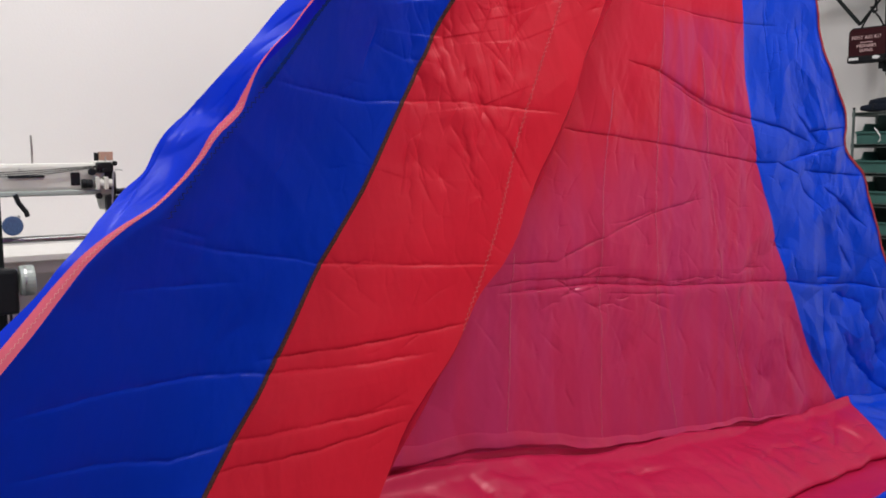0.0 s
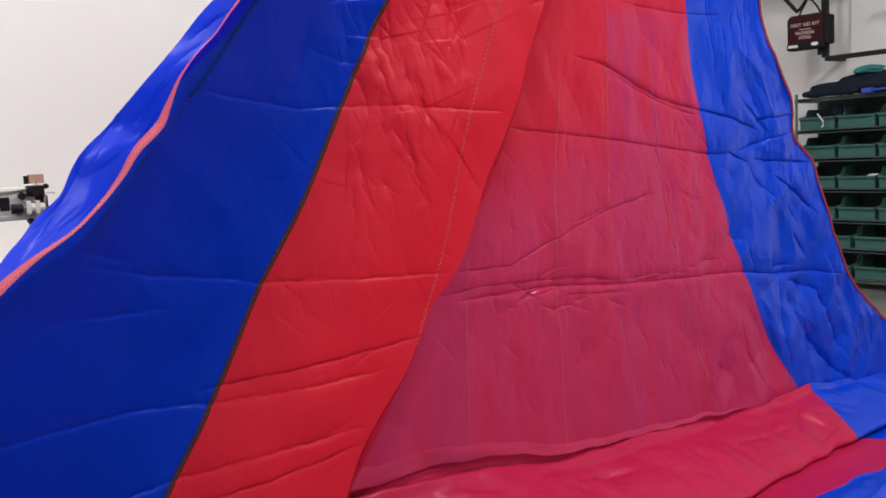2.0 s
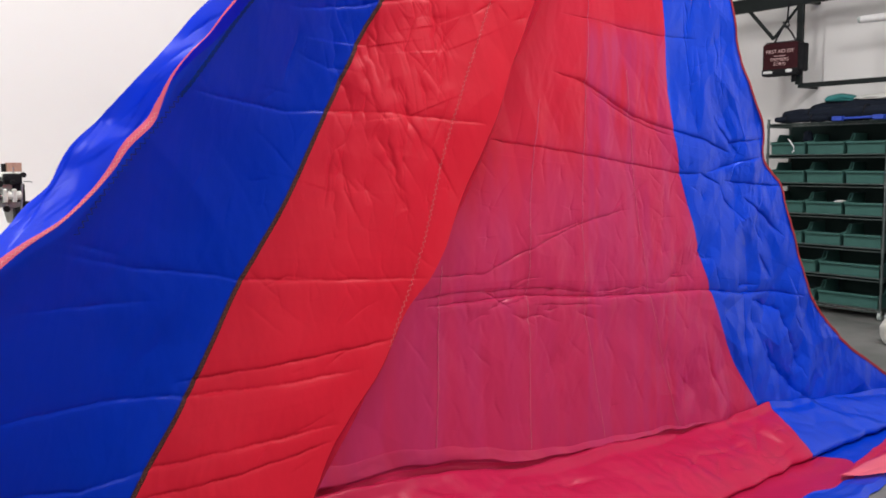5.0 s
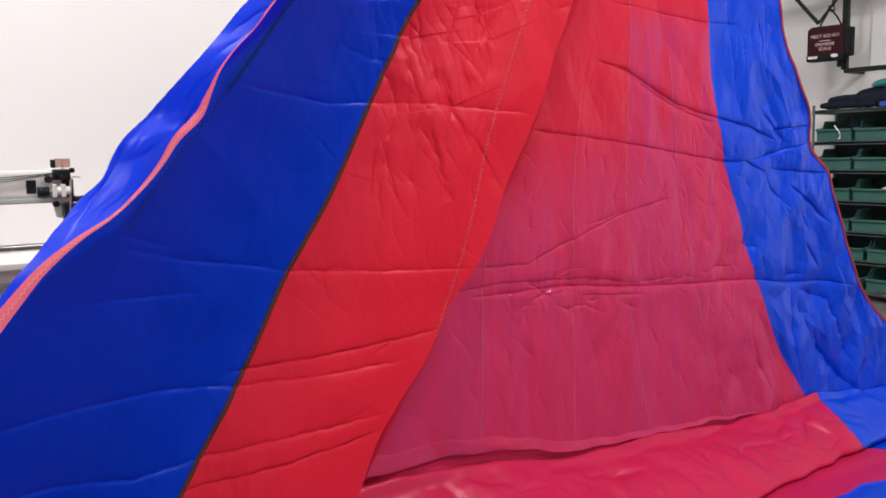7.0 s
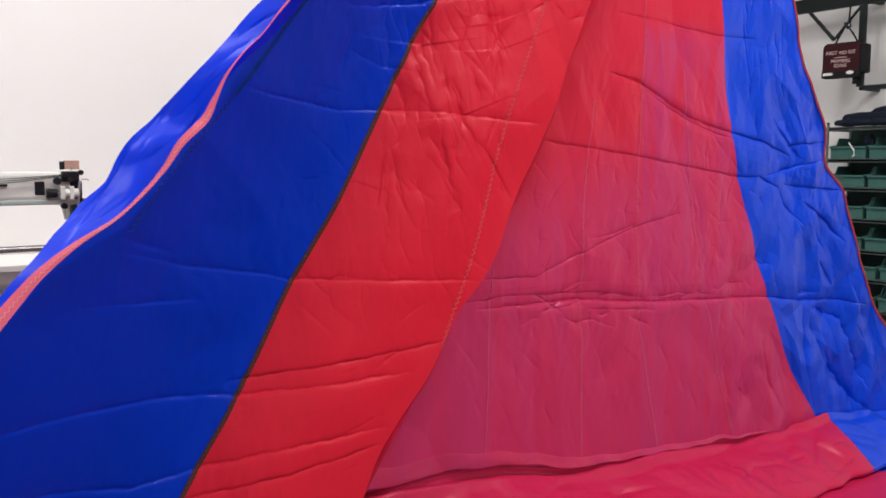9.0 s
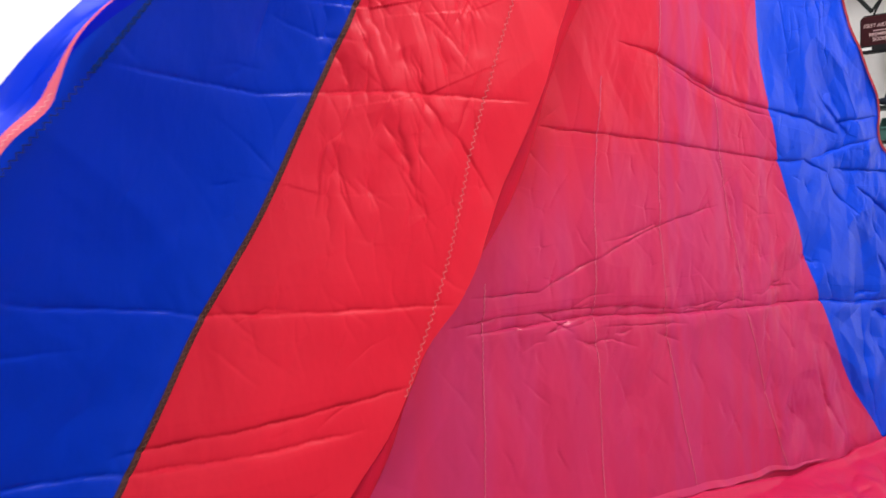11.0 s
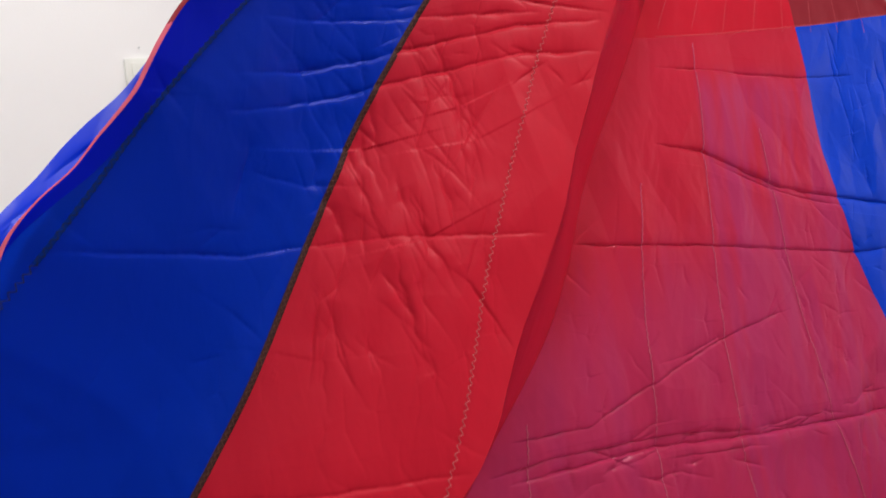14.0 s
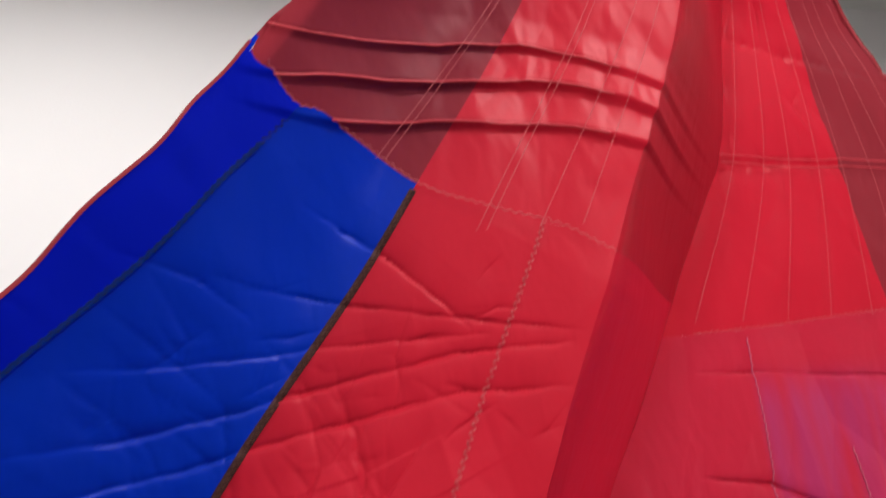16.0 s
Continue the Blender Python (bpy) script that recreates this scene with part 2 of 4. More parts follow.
shell("floor", -0.3, -0.3, -0.2, LONG + 0.3, DEEP + 0.3, 0, CONCRETE, "worn grey concrete workshop floor", "floor")
shell("wall_north", 0, -0.2, 0, LONG, 0, HIGH, WALL_PAINT, "plain white painted workshop wall", "wall")
shell("wall_east", -0.2, -0.2, 0, 0, DEEP + 0.2, HIGH, WALL_PAINT, "plain white wall behind the racks", "wall")
shell("wall_south", 0, DEEP, 0, LONG, DEEP + 0.2, HIGH, WALL_PAINT, "plain white wall closing the workshop", "wall")
shell("wall_west", LONG, -0.2, 0, LONG + 0.2, DEEP + 0.2, HIGH, WALL_PAINT, "plain white wall closing the workshop", "wall")
shell("ceiling", -0.2, -0.2, HIGH, LONG + 0.2, DEEP + 0.2, HIGH + 0.2, CEILING_PAINT, "plain pale grey workshop ceiling", "ceiling")


# Unseen fixtures, added to light the room from above.
def unseen_ceiling_light(a, b, power):
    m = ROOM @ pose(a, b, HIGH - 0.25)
    t = thing("unseen_ceiling_light", m, "added unseen long white ceiling light with a flat diffuser", "ceiling light", "workshop ceiling lights")
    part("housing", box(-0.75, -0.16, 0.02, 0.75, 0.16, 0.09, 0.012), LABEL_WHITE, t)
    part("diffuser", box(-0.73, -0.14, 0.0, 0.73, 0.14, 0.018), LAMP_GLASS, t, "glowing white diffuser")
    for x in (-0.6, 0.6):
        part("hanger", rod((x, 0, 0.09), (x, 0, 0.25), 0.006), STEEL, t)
    lamp = bpy.data.lights.new("unseen_ceiling_lamp", "AREA")
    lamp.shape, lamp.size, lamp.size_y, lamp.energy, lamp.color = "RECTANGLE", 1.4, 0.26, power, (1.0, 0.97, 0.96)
    ob = new("unseen_ceiling_lamp", lamp)
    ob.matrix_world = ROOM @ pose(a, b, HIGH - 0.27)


# each share sets how much an added lamp brightens its part of the room
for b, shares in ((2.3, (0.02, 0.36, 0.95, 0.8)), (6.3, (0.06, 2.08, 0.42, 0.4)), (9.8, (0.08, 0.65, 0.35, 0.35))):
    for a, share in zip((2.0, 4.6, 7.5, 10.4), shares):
        unseen_ceiling_light(a, b, LAMP_POWER * share)


# ---- the sail ----
def curve(zs, xs):
    """A smooth line x(z) through a few knots."""
    zs, xs = np.array(zs, float), np.array(xs, float)
    m = np.gradient(xs, zs)

    def at(z):
        z = np.clip(np.asarray(z, float), zs[0], zs[-1])
        i = np.clip(np.searchsorted(zs, z) - 1, 0, len(zs) - 2)
        h = zs[i + 1] - zs[i]
        t = (z - zs[i]) / h
        return (2 * t**3 - 3 * t**2 + 1) * xs[i] + (t**3 - 2 * t**2 + t) * h * m[i] + (3 * t**2 - 2 * t**3) * xs[i + 1] + (t**3 - t**2) * h * m[i + 1]
    return at


HEAD = 4.0
edge_a = curve((0, 0.5, 1.112, 1.16, 1.239, 1.291, 1.345, 1.376, 1.43, 1.485, 1.547, 1.602, 1.636, 1.715, 1.755, 1.806, 1.86, 1.885, 1.944, 1.982, 2.038, 2.1, 2.162, 2.216, 2.335, 2.471, 2.535, 2.6, 2.7, 2.763, 3.3, HEAD),
               (-1.1, -0.82, -0.49, -0.462, -0.417, -0.386, -0.343, -0.313, -0.273, -0.24, -0.209, -0.173, -0.159, -0.125, -0.102, -0.068, -0.038, -0.0235, 0.009, 0.026, 0.052, 0.084, 0.124, 0.158, 0.221, 0.301, 0.333, 0.37, 0.423, 0.461, 0.76, 1.22))
hem_a = curve((0, 0.5, 1.1, 1.5, 1.62, 1.78, 1.89, 2.09, 2.32, 2.44, 2.55, 2.7, HEAD), (-1.02, -0.74, -0.42, -0.22, -0.15, -0.06, 0, 0.12, 0.27, 0.34, 0.41, 0.5, 1.23))
seam_a = curve((0, 0.4, 0.64, 0.94, 1.18, 1.35, 1.65, 1.97, 2.29, 2.46, 2.84, 3.3, HEAD), (-0.55, -0.39, -0.29, -0.15, -0.055, 0.03, 0.155, 0.30, 0.49, 0.58, 0.79, 1.0, 1.26))
stitch_a = curve((0, 0.6, 1.0, 1.21, 1.6, 1.96, 2.3, 2.84, HEAD), (0.0, 0.2, 0.35, 0.42, 0.525, 0.64, 0.77, 0.98, 1.28))
fold_a = curve((0, 0.4, 0.63, 0.76, 0.82, 0.9, 1.0, 1.09, 1.16, 1.22, 1.32, 1.38, 1.52, 1.62, 1.8, 2.0, 2.13, 2.29, 2.47, 2.84, 3.3, HEAD),
               (-0.1, 0.05, 0.147, 0.20, 0.24, 0.30, 0.355, 0.40, 0.455, 0.49, 0.53, 0.552, 0.615, 0.66, 0.725, 0.795, 0.845, 0.91, 0.98, 1.12, 1.22, 1.3))
fold_b = curve((0, 0.41, 0.7, 0.93, 1.09, 1.32, 1.61, 1.76, 2.07, 2.26, 2.68, 3.0, 3.3, HEAD), (-0.12, 0.06, 0.21, 0.295, 0.40, 0.545, 0.675, 0.725, 0.86, 0.95, 1.14, 1.22, 1.28, 1.34))
seam_b = curve((0, 0.22, 0.53, 0.85, 1.14, 1.46, 1.8, 2.24, 2.74, 3.3, HEAD), (2.33, 2.17, 1.98, 1.84, 1.74, 1.64, 1.575, 1.52, 1.485, 1.45, 1.4))
edge_b = curve((0, 0.25, 0.403, 0.556, 0.745, 0.844, 1.05, 1.274, 1.355, 1.512, 1.56, 1.61, 1.9, 2.075, 2.22, 2.6, 2.98, 3.25, 3.5, HEAD),
               (3.5, 3.14, 2.91, 2.724, 2.556, 2.503, 2.431, 2.353, 2.335, 2.195, 2.186, 2.192, 2.063, 1.99, 1.957, 1.84, 1.71, 1.61, 1.54, 1.44))
rows_b = [curve((0, 0.42, 0.78, 0.99, 1.6, 2.2), (0.47, 0.47, 0.48, 0.49, 0.5, 0.5)), curve((0, 0.33, 0.92, 1.58, 2.2), (0.87, 0.865, 0.855, 0.88, 0.97)),
          curve((0, 0.36, 0.66, 0.97, 1.78, 2.2), (1.25, 1.21, 1.16, 1.12, 1.125, 1.13)), curve((0, 0.27, 0.8, 1.22, 1.9, 2.2), (1.72, 1.64, 1.485, 1.41, 1.33, 1.31))]
patch_a = curve((0.40, 0.415, 0.45, 0.5, 0.57, 0.71, 0.83, 0.9, 1.0), (2.70, 2.61, 2.58, 2.53, 2.46, 2.39, 2.34, 2.29, 2.26))
patch_b = curve((0.9, 1.02, 1.22, 1.41, 1.52, 1.82, 2.2), (2.20, 2.205, 2.22, 2.24, 2.25, 2.29, 2.34))


def to_head(y, z):
    t = np.clip((z - 3.1) / (HEAD - 3.1), 0, 1)
    t = t * t * (3 - 2 * t)
    return y * (1 - t) + 3.62 * t


def facets(x, z, cell, tall, seed):
    """Flat facets between sharp little folds: heights at the corners of uneven triangles, cell wide and tall high."""
    rnd = np.random.RandomState(seed)
    heights = rnd.uniform(-1, 1, 4096)
    turn = rnd.uniform(0, 6.28, 4)
    a = x * 1.27 / cell + 0.4 * np.sin(z / tall * 1.3 + turn[0]) + 0.12 * np.sin(z / tall * 3.1 + x * 9 + turn[1])
    b = z / tall + 0.4 * np.sin(x / cell * 1.1 + turn[2]) + 0.12 * np.sin(x / cell * 2.7 + z * 5 + turn[3])
    skew = 0.366 * (a + b)
    a, b = a + skew, b + skew
    i, j = np.floor(a).astype(int), np.floor(b).astype(int)
    fa, fb = a - i, b - j

    def corner(p, q):
        return heights[(p * 157 + q * 1013) % 4096]
    first = np.where(fa > fb, corner(i + 1, j), corner(i, j + 1))
    return corner(i, j) * (1 - np.maximum(fa, fb)) + first * np.abs(fa - fb) + corner(i + 1, j + 1) * np.minimum(fa, fb)


def near_sheet(x, z):
    """The near half of the sail; its free edge curls towards the room."""
    u, w = x - 0.3, z - 1.6
    s = np.clip((0.45 * z - 0.57 - x) / 0.35, 0, 1.45) ** 2
    u_red = np.clip((x - seam_a(z)) / (fold_a(z) - seam_a(z)), 0, 1)
    belly = 0.028 * np.sin(math.pi * u_red) ** 2 * np.clip((1.95 - z) / 0.35, 0, 1)
    return to_head(2.723 - belly + 0.463 * u + 0.283 * w + 0.091 * u * u - 0.07 * u * w - 0.061 * w * w - 0.484 * s - 0.097 * s * w, z)


def far_sheet(x, z):
    u, w = x - 1.2, z - 1.5
    plates = np.clip((x - 1.2) / 0.75, 0, 1) * (0.026 * facets(x, z, 0.19, 0.24, 9) + 0.008 * facets(x, z, 0.09, 0.12, 12))
    return to_head(3.895 + plates + 0.779 * u + 0.04 * w - 0.039 * u * u, z)


# creases: depth, half width, and the places (x, z) that each one passes
CREASES_LEFT = [
    (0.009, 0.009, (-0.13, 1.68), (0.05, 1.645), (0.14, 1.65), (0.33, 1.65), (0.64, 1.62)),
    (0.007, 0.008, (-0.32, 1.35), (-0.25, 1.28)),
    (0.009, 0.009, (-0.33, 1.32), (-0.24, 1.25), (-0.06, 1.19), (0.12, 1.18), (0.45, 1.16)),
    (0.007, 0.009, (-0.39, 1.20), (-0.21, 1.16)),
    (0.011, 0.012, (-0.52, 0.98), (-0.42, 0.96), (-0.17, 0.91), (0.07, 0.92), (0.27, 0.93)),
    (0.011, 0.011, (-0.20, 0.945), (0.16, 0.98), (0.36, 1.0)),
    (0.012, 0.012, (-0.55, 0.84), (-0.36, 0.74), (-0.25, 0.75), (-0.04, 0.78), (0.21, 0.80)),
    (0.011, 0.011, (-0.28, 0.685), (-0.04, 0.72), (0.20, 0.76)),
    (0.010, 0.009, (0.43, 1.58), (0.48, 1.53), (0.55, 1.38)),
]
CREASES_LEFT += [
    (0.011, 0.014, (0.18, 1.55), (0.16, 1.37)),
    (0.009, 0.008, (0.30, 1.58), (0.36, 1.51)),
    (0.007, 0.007, (0.05, 1.71), (0.10, 1.87)),
    (0.005, 0.006, (-0.07, 1.42), (-0.09, 1.33)),
    (0.005, 0.007, (0.15, 1.85), (0.17, 1.74)),
    (0.006, 0.008, (0.01, 1.67), (0.04, 1.70)),
    (0.007, 0.012, (0.25, 1.70), (0.19, 1.46)),
    (0.006, 0.010, (0.33, 1.66), (0.28, 1.54)),
    (0.007, 0.010, (0.38, 1.88), (0.42, 1.72)),
    (0.009, 0.009, (0.22, 2.29), (0.28, 2.26), (0.33, 2.19)),
    (0.012, 0.010, (0.40, 2.41), (0.53, 2.30), (0.66, 2.16)),
    (0.008, 0.009, (0.29, 2.27), (0.48, 2.22), (0.84, 2.14)),
]
CREASES_LEFT += [
    (0.008, 0.009, (0.15, 2.11), (0.41, 2.15), (0.69, 2.15)),
    (0.013, 0.013, (0.10, 1.99), (0.37, 2.07), (0.64, 2.12), (0.82, 2.12)),
    (0.013, 0.012, (0.08, 1.92), (0.32, 1.99), (0.63, 2.05), (0.81, 2.04)),
    (0.008, 0.010, (0.60, 1.97), (0.69, 2.03)),
    (0.007, 0.009, (0.44, 1.76), (0.59, 2.00)),
    (0.006, 0.008, (0.10, 1.89), (0.06, 1.72)),
    (0.009, 0.010, (0.27, 1.71), (0.27, 1.60)),
    (0.009, 0.012, (0.34, 1.78), (0.37, 1.68)),
    (0.008, 0.012, (0.22, 1.72), (0.24, 1.60)),
]
CREASES_RIGHT = [
    (0.010, 0.009, (0.67, 1.59), (1.07, 1.54), (1.66, 1.44), (1.77, 1.44), (1.90, 1.38)),
    (0.013, 0.009, (0.96, 1.87), (1.12, 1.84), (1.38, 1.70), (1.60, 1.645), (1.77, 1.61), (1.96, 1.54)),
    (0.010, 0.008, (1.15, 1.80), (1.38, 1.68), (1.63, 1.605)),
    (0.009, 0.014, (0.45, 1.08), (0.67, 1.07), (0.92, 1.17), (1.12, 1.24), (1.36, 1.29)),
    (0.008, 0.009, (0.88, 1.20), (1.00, 1.21), (1.12, 1.25)),
    (0.015, 0.011, (0.44, 0.97), (0.85, 0.96), (1.19, 0.91), (1.84, 0.865), (2.07, 0.82), (2.32, 0.80), (2.50, 0.76)),
    (0.009, 0.010, (0.39, 1.00), (0.56, 1.01), (0.95, 0.98), (1.17, 0.93)),
    (0.005, 0.009, (0.88, 0.92), (1.18, 0.88)),
    (0.013, 0.011, (1.90, 1.38), (1.93, 1.31), (2.07, 1.19)),
]
CREASES_RIGHT += [
    (0.013, 0.012, (1.96, 1.61), (2.02, 1.54), (1.98, 1.39)),
    (0.013, 0.011, (1.93, 1.40), (2.13, 1.38), (2.33, 1.365)),
    (0.016, 0.013, (2.05, 1.32), (2.20, 1.23), (2.35, 1.09)),
    (0.012, 0.014, (2.14, 1.19), (2.21, 1.06)),
    (0.008, 0.009, (1.74, 1.76), (1.75, 1.62)),
    (0.014, 0.014, (1.84, 1.72), (1.96, 1.59), (2.19, 1.61)),
    (0.014, 0.013, (1.80, 1.44), (2.03, 1.49), (2.19, 1.52)),
    (0.006, 0.008, (1.30, 2.09), (1.52, 2.07), (1.74, 2.08)),
    (0.011, 0.011, (2.08, 0.80), (2.10, 0.48), (2.17, 0.23)),
    (0.022, 0.040, (2.13, 0.78), (2.34, 0.70), (2.53, 0.29)),
    (0.018, 0.034, (2.22, 0.55), (2.33, 0.37), (2.52, 0.19)),
]
CREASES_RIGHT += [
    (0.014, 0.013, (2.03, 0.97), (2.05, 0.86), (2.19, 0.85)),
    (0.014, 0.014, (2.18, 1.02), (2.28, 0.87)),
    (0.010, 0.010, (1.80, 0.67), (1.86, 0.45), (1.96, 0.27)),
    (0.008, 0.010, (1.57, 0.62), (1.62, 0.40)),
    (0.006, 0.012, (1.64, 2.23), (1.72, 1.76)),
    (0.012, 0.010, (1.14, 2.68), (1.36, 2.69), (1.63, 2.67)),
    (0.007, 0.009, (0.99, 2.11), (1.22, 2.10), (1.43, 2.07)),
    (0.009, 0.012, (1.21, 3.09), (1.46, 3.02), (1.71, 2.96)),
]


OUT = np.array((0.61, -0.79, 0.0))  # the way the cloth faces


def crease_relief(x, z, creases):
    out = np.zeros_like(x)
    for depth, width, *places in creases:
        p = np.array(places) * (1.27, 1.0)
        reach = 9 * width
        close = (x * 1.27 > p[:, 0].min() - reach) & (x * 1.27 < p[:, 0].max() + reach) & (z > p[:, 1].min() - reach) & (z < p[:, 1].max() + reach)
        if not close.any():
            continue
        out[close] += one_crease(x[close], z[close], depth, width, p)
    return out


def one_crease(x, z, depth, width, p):
    """A sharp valley that wavers and fades along its line, with the cloth tilted on both sides of it, more on one."""
    seg = np.linalg.norm(np.diff(p, axis=0), axis=1)
    total, run = seg.sum(), 0.0
    best = np.full(x.shape, 9.0)
    side = np.zeros_like(x)
    along = np.zeros_like(x)
    phase = 40 * (p[0, 0] + p[0, 1])
    for i, length in enumerate(seg):
        d = (p[i + 1] - p[i]) / length
        s = np.clip((x * 1.27 - p[i, 0]) * d[0] + (z - p[i, 1]) * d[1], 0, length)
        ex, ez = x * 1.27 - p[i, 0] - s * d[0], z - p[i, 1] - s * d[1]
        dist = np.hypot(ex, ez)
        sign = np.sign(ez * d[0] - ex * d[1]) * (1 if d[0] >= 0 else -1)
        hit = dist < best
        best[hit], side[hit], along[hit] = dist[hit], (sign * dist)[hit], (s + run)[hit]
        run += length
    beyond = np.sqrt(np.maximum(best ** 2 - side ** 2, 0))
    fade = np.clip(np.minimum(along, total - along) / min(0.45 * total + 0.01, 0.11), 0, 1) ** 0.8
    fade = fade * (0.72 + 0.28 * np.sin(along * 37 + phase) * np.sin(along * 14.3 + 2 * phase))
    side = side + 0.14 * width * (np.sin(along * 41 + phase) + 0.7 * np.sin(along * 113 + 3 * phase))
    off = np.abs(side)
    lean = np.where(side > 0, 1.25, 0.7) if math.sin(7 * phase) > -0.3 else np.where(side > 0, 0.7, 1.25)
    valley = 0.42 * np.exp(-off / (0.36 * width)) + 0.5 * lean * (np.exp(-off / (3.2 * width * lean)) - 0.06)
    valley[best > 9 * width] = 0
    return -fade * np.exp(-np.square(beyond / width)) * depth * np.maximum(valley, 0)


def strokes(count, x_range, z_range, lean, length, depth, seed, width=(0.004, 0.008)):
    """Short random crumple lines within a stretch of the cloth."""
    rnd = random.Random(seed)
    made = []
    for _ in range(count):
        x, z = rnd.uniform(*x_range), rnd.uniform(*z_range)
        a = radians(rnd.gauss(*lean))
        n = rnd.uniform(*length)
        bend = rnd.uniform(-0.12, 0.12) * n
        dx, dz = math.cos(a) * n / 1.27, math.sin(a) * n
        made.append((1.5 * rnd.uniform(*depth), rnd.uniform(*width), (x, z), (x + dx / 2 + bend * math.sin(a), z + dz / 2 + bend * math.cos(a)), (x + dx, z + dz)))
    return made


CREASES_LEFT = [(1.1 * d, 0.7 * w, *p) for d, w, *p in CREASES_LEFT]
CREASES_LEFT += strokes(60, (0.2, 0.56), (1.3, 2.05), (108, 18), (0.08, 0.26), (0.0015, 0.0042), 4, (0.003, 0.007))
CREASES_LEFT += strokes(14, (0.22, 0.46), (1.45, 1.9), (110, 18), (0.12, 0.3), (0.003, 0.006), 24, (0.006, 0.011))
CREASES_LEFT += strokes(9, (0.2, 0.5), (1.25, 1.75), (98, 8), (0.2, 0.4), (0.006, 0.012), 31, (0.02, 0.035))
CREASES_LEFT += strokes(34, (0.05, 0.5), (1.0, 1.5), (104, 22), (0.07, 0.22), (0.0015, 0.004), 33, (0.004, 0.008))
CREASES_LEFT += strokes(10, (-0.1, 0.4), (0.6, 1.2), (12, 20), (0.06, 0.2), (0.002, 0.005), 5)
CREASES_LEFT += strokes(24, (-0.2, 0.25), (1.2, 2.2), (80, 35), (0.04, 0.14), (0.0015, 0.004), 6)
CREASES_LEFT += strokes(22, (0.3, 0.75), (1.9, 2.3), (5, 30), (0.05, 0.16), (0.002, 0.006), 7)
CREASES_BACK = strokes(60, (-0.5, -0.05), (1.1, 2.1), (52, 16), (0.1, 0.28), (0.006, 0.014), 15)
CREASES_RIGHT = [(1.95 * d, 0.66 * w, *p) for d, w, *p in CREASES_RIGHT]
CREASES_RIGHT += strokes(52, (0.45, 1.75), (0.35, 0.95), (95, 24), (0.08, 0.26), (0.003, 0.008), 8)
CREASES_RIGHT += strokes(38, (0.6, 1.7), (1.0, 1.55), (92, 25), (0.06, 0.24), (0.003, 0.008), 9)
CREASES_RIGHT += strokes(30, (0.6, 1.75), (0.86, 1.02), (4, 14), (0.05, 0.22), (0.005, 0.012), 10)
CREASES_RIGHT += strokes(24, (1.3, 1.75), (0.9, 1.5), (120, 30), (0.04, 0.14), (0.003, 0.007), 17)
CREASES_RIGHT += strokes(12, (1.75, 2.3), (0.8, 1.6), (112, 35), (0.06, 0.2), (0.004, 0.011), 11, (0.005, 0.011))
CREASES_RIGHT += strokes(14, (1.62, 2.0), (1.6, 2.2), (95, 8), (0.1, 0.3), (0.005, 0.010), 12)
CREASES_RIGHT += strokes(4, (2.0, 2.6), (0.2, 0.8), (118, 15), (0.1, 0.3), (0.006, 0.014), 13)
CREASES_RIGHT += strokes(30, (1.1, 1.7), (2.3, 3.1), (80, 30), (0.06, 0.2), (0.004, 0.009), 14)


def crumple(x, y, z, strength):
    """Soft waves, and sharp facets of three sizes as thin coated cloth has."""
    wave = np.empty(x.size)
    patch = np.empty(x.size)
    for k, (a, c) in enumerate(zip(x.ravel() * 1.27, z.ravel())):
        v = Vector((a * 2.3, c * 1.1, 3.0))
        wave[k] = 0.014 * noise.noise(v) + 0.004 * noise.noise(Vector((a * 7.0, c * 3.0, 9.0)))
        patch[k] = noise.noise(Vector((a * 1.9, c * 1.7, 21.0)))
    wave, patch = wave.reshape(x.shape), patch.reshape(x.shape)
    m = np.clip(patch * 1.6 + 0.5, 0.12, 1.2)
    return wave + strength * (0.0085 * facets(x, z, 0.17, 0.30, 1) + 0.0040 * m * facets(x, z, 0.07, 0.16, 2) + 0.0011 * m * facets(x, z, 0.027, 0.055, 3))


# tucks across the head: the line of each lower lip z(x), and its depth
TUCKS = [(curve((0.3, 0.467, 0.558, 0.727, 0.854, 0.945, 1.05), (2.55, 2.559, 2.574, 2.566, 2.556, 2.524, 2.49)), 0.013),
         (curve((0.3, 0.405, 0.48, 0.708, 0.866, 0.958, 1.05), (2.6, 2.611, 2.642, 2.664, 2.655, 2.616, 2.57)), 0.016),
         (curve((0.3, 0.422, 0.486, 0.601, 0.836, 0.932, 1.011, 1.1), (2.67, 2.693, 2.713, 2.745, 2.742, 2.703, 2.662, 2.62)), 0.012)]


def pleat(z, level, depth, height):
    """Cloth tucked up over itself: hangs out above the level, and drops back below it."""
    t = np.clip((z - level) / height, 0, 1)
    return depth * (1 - t) ** 1.3 * np.clip(t / 0.12, 0, 1)


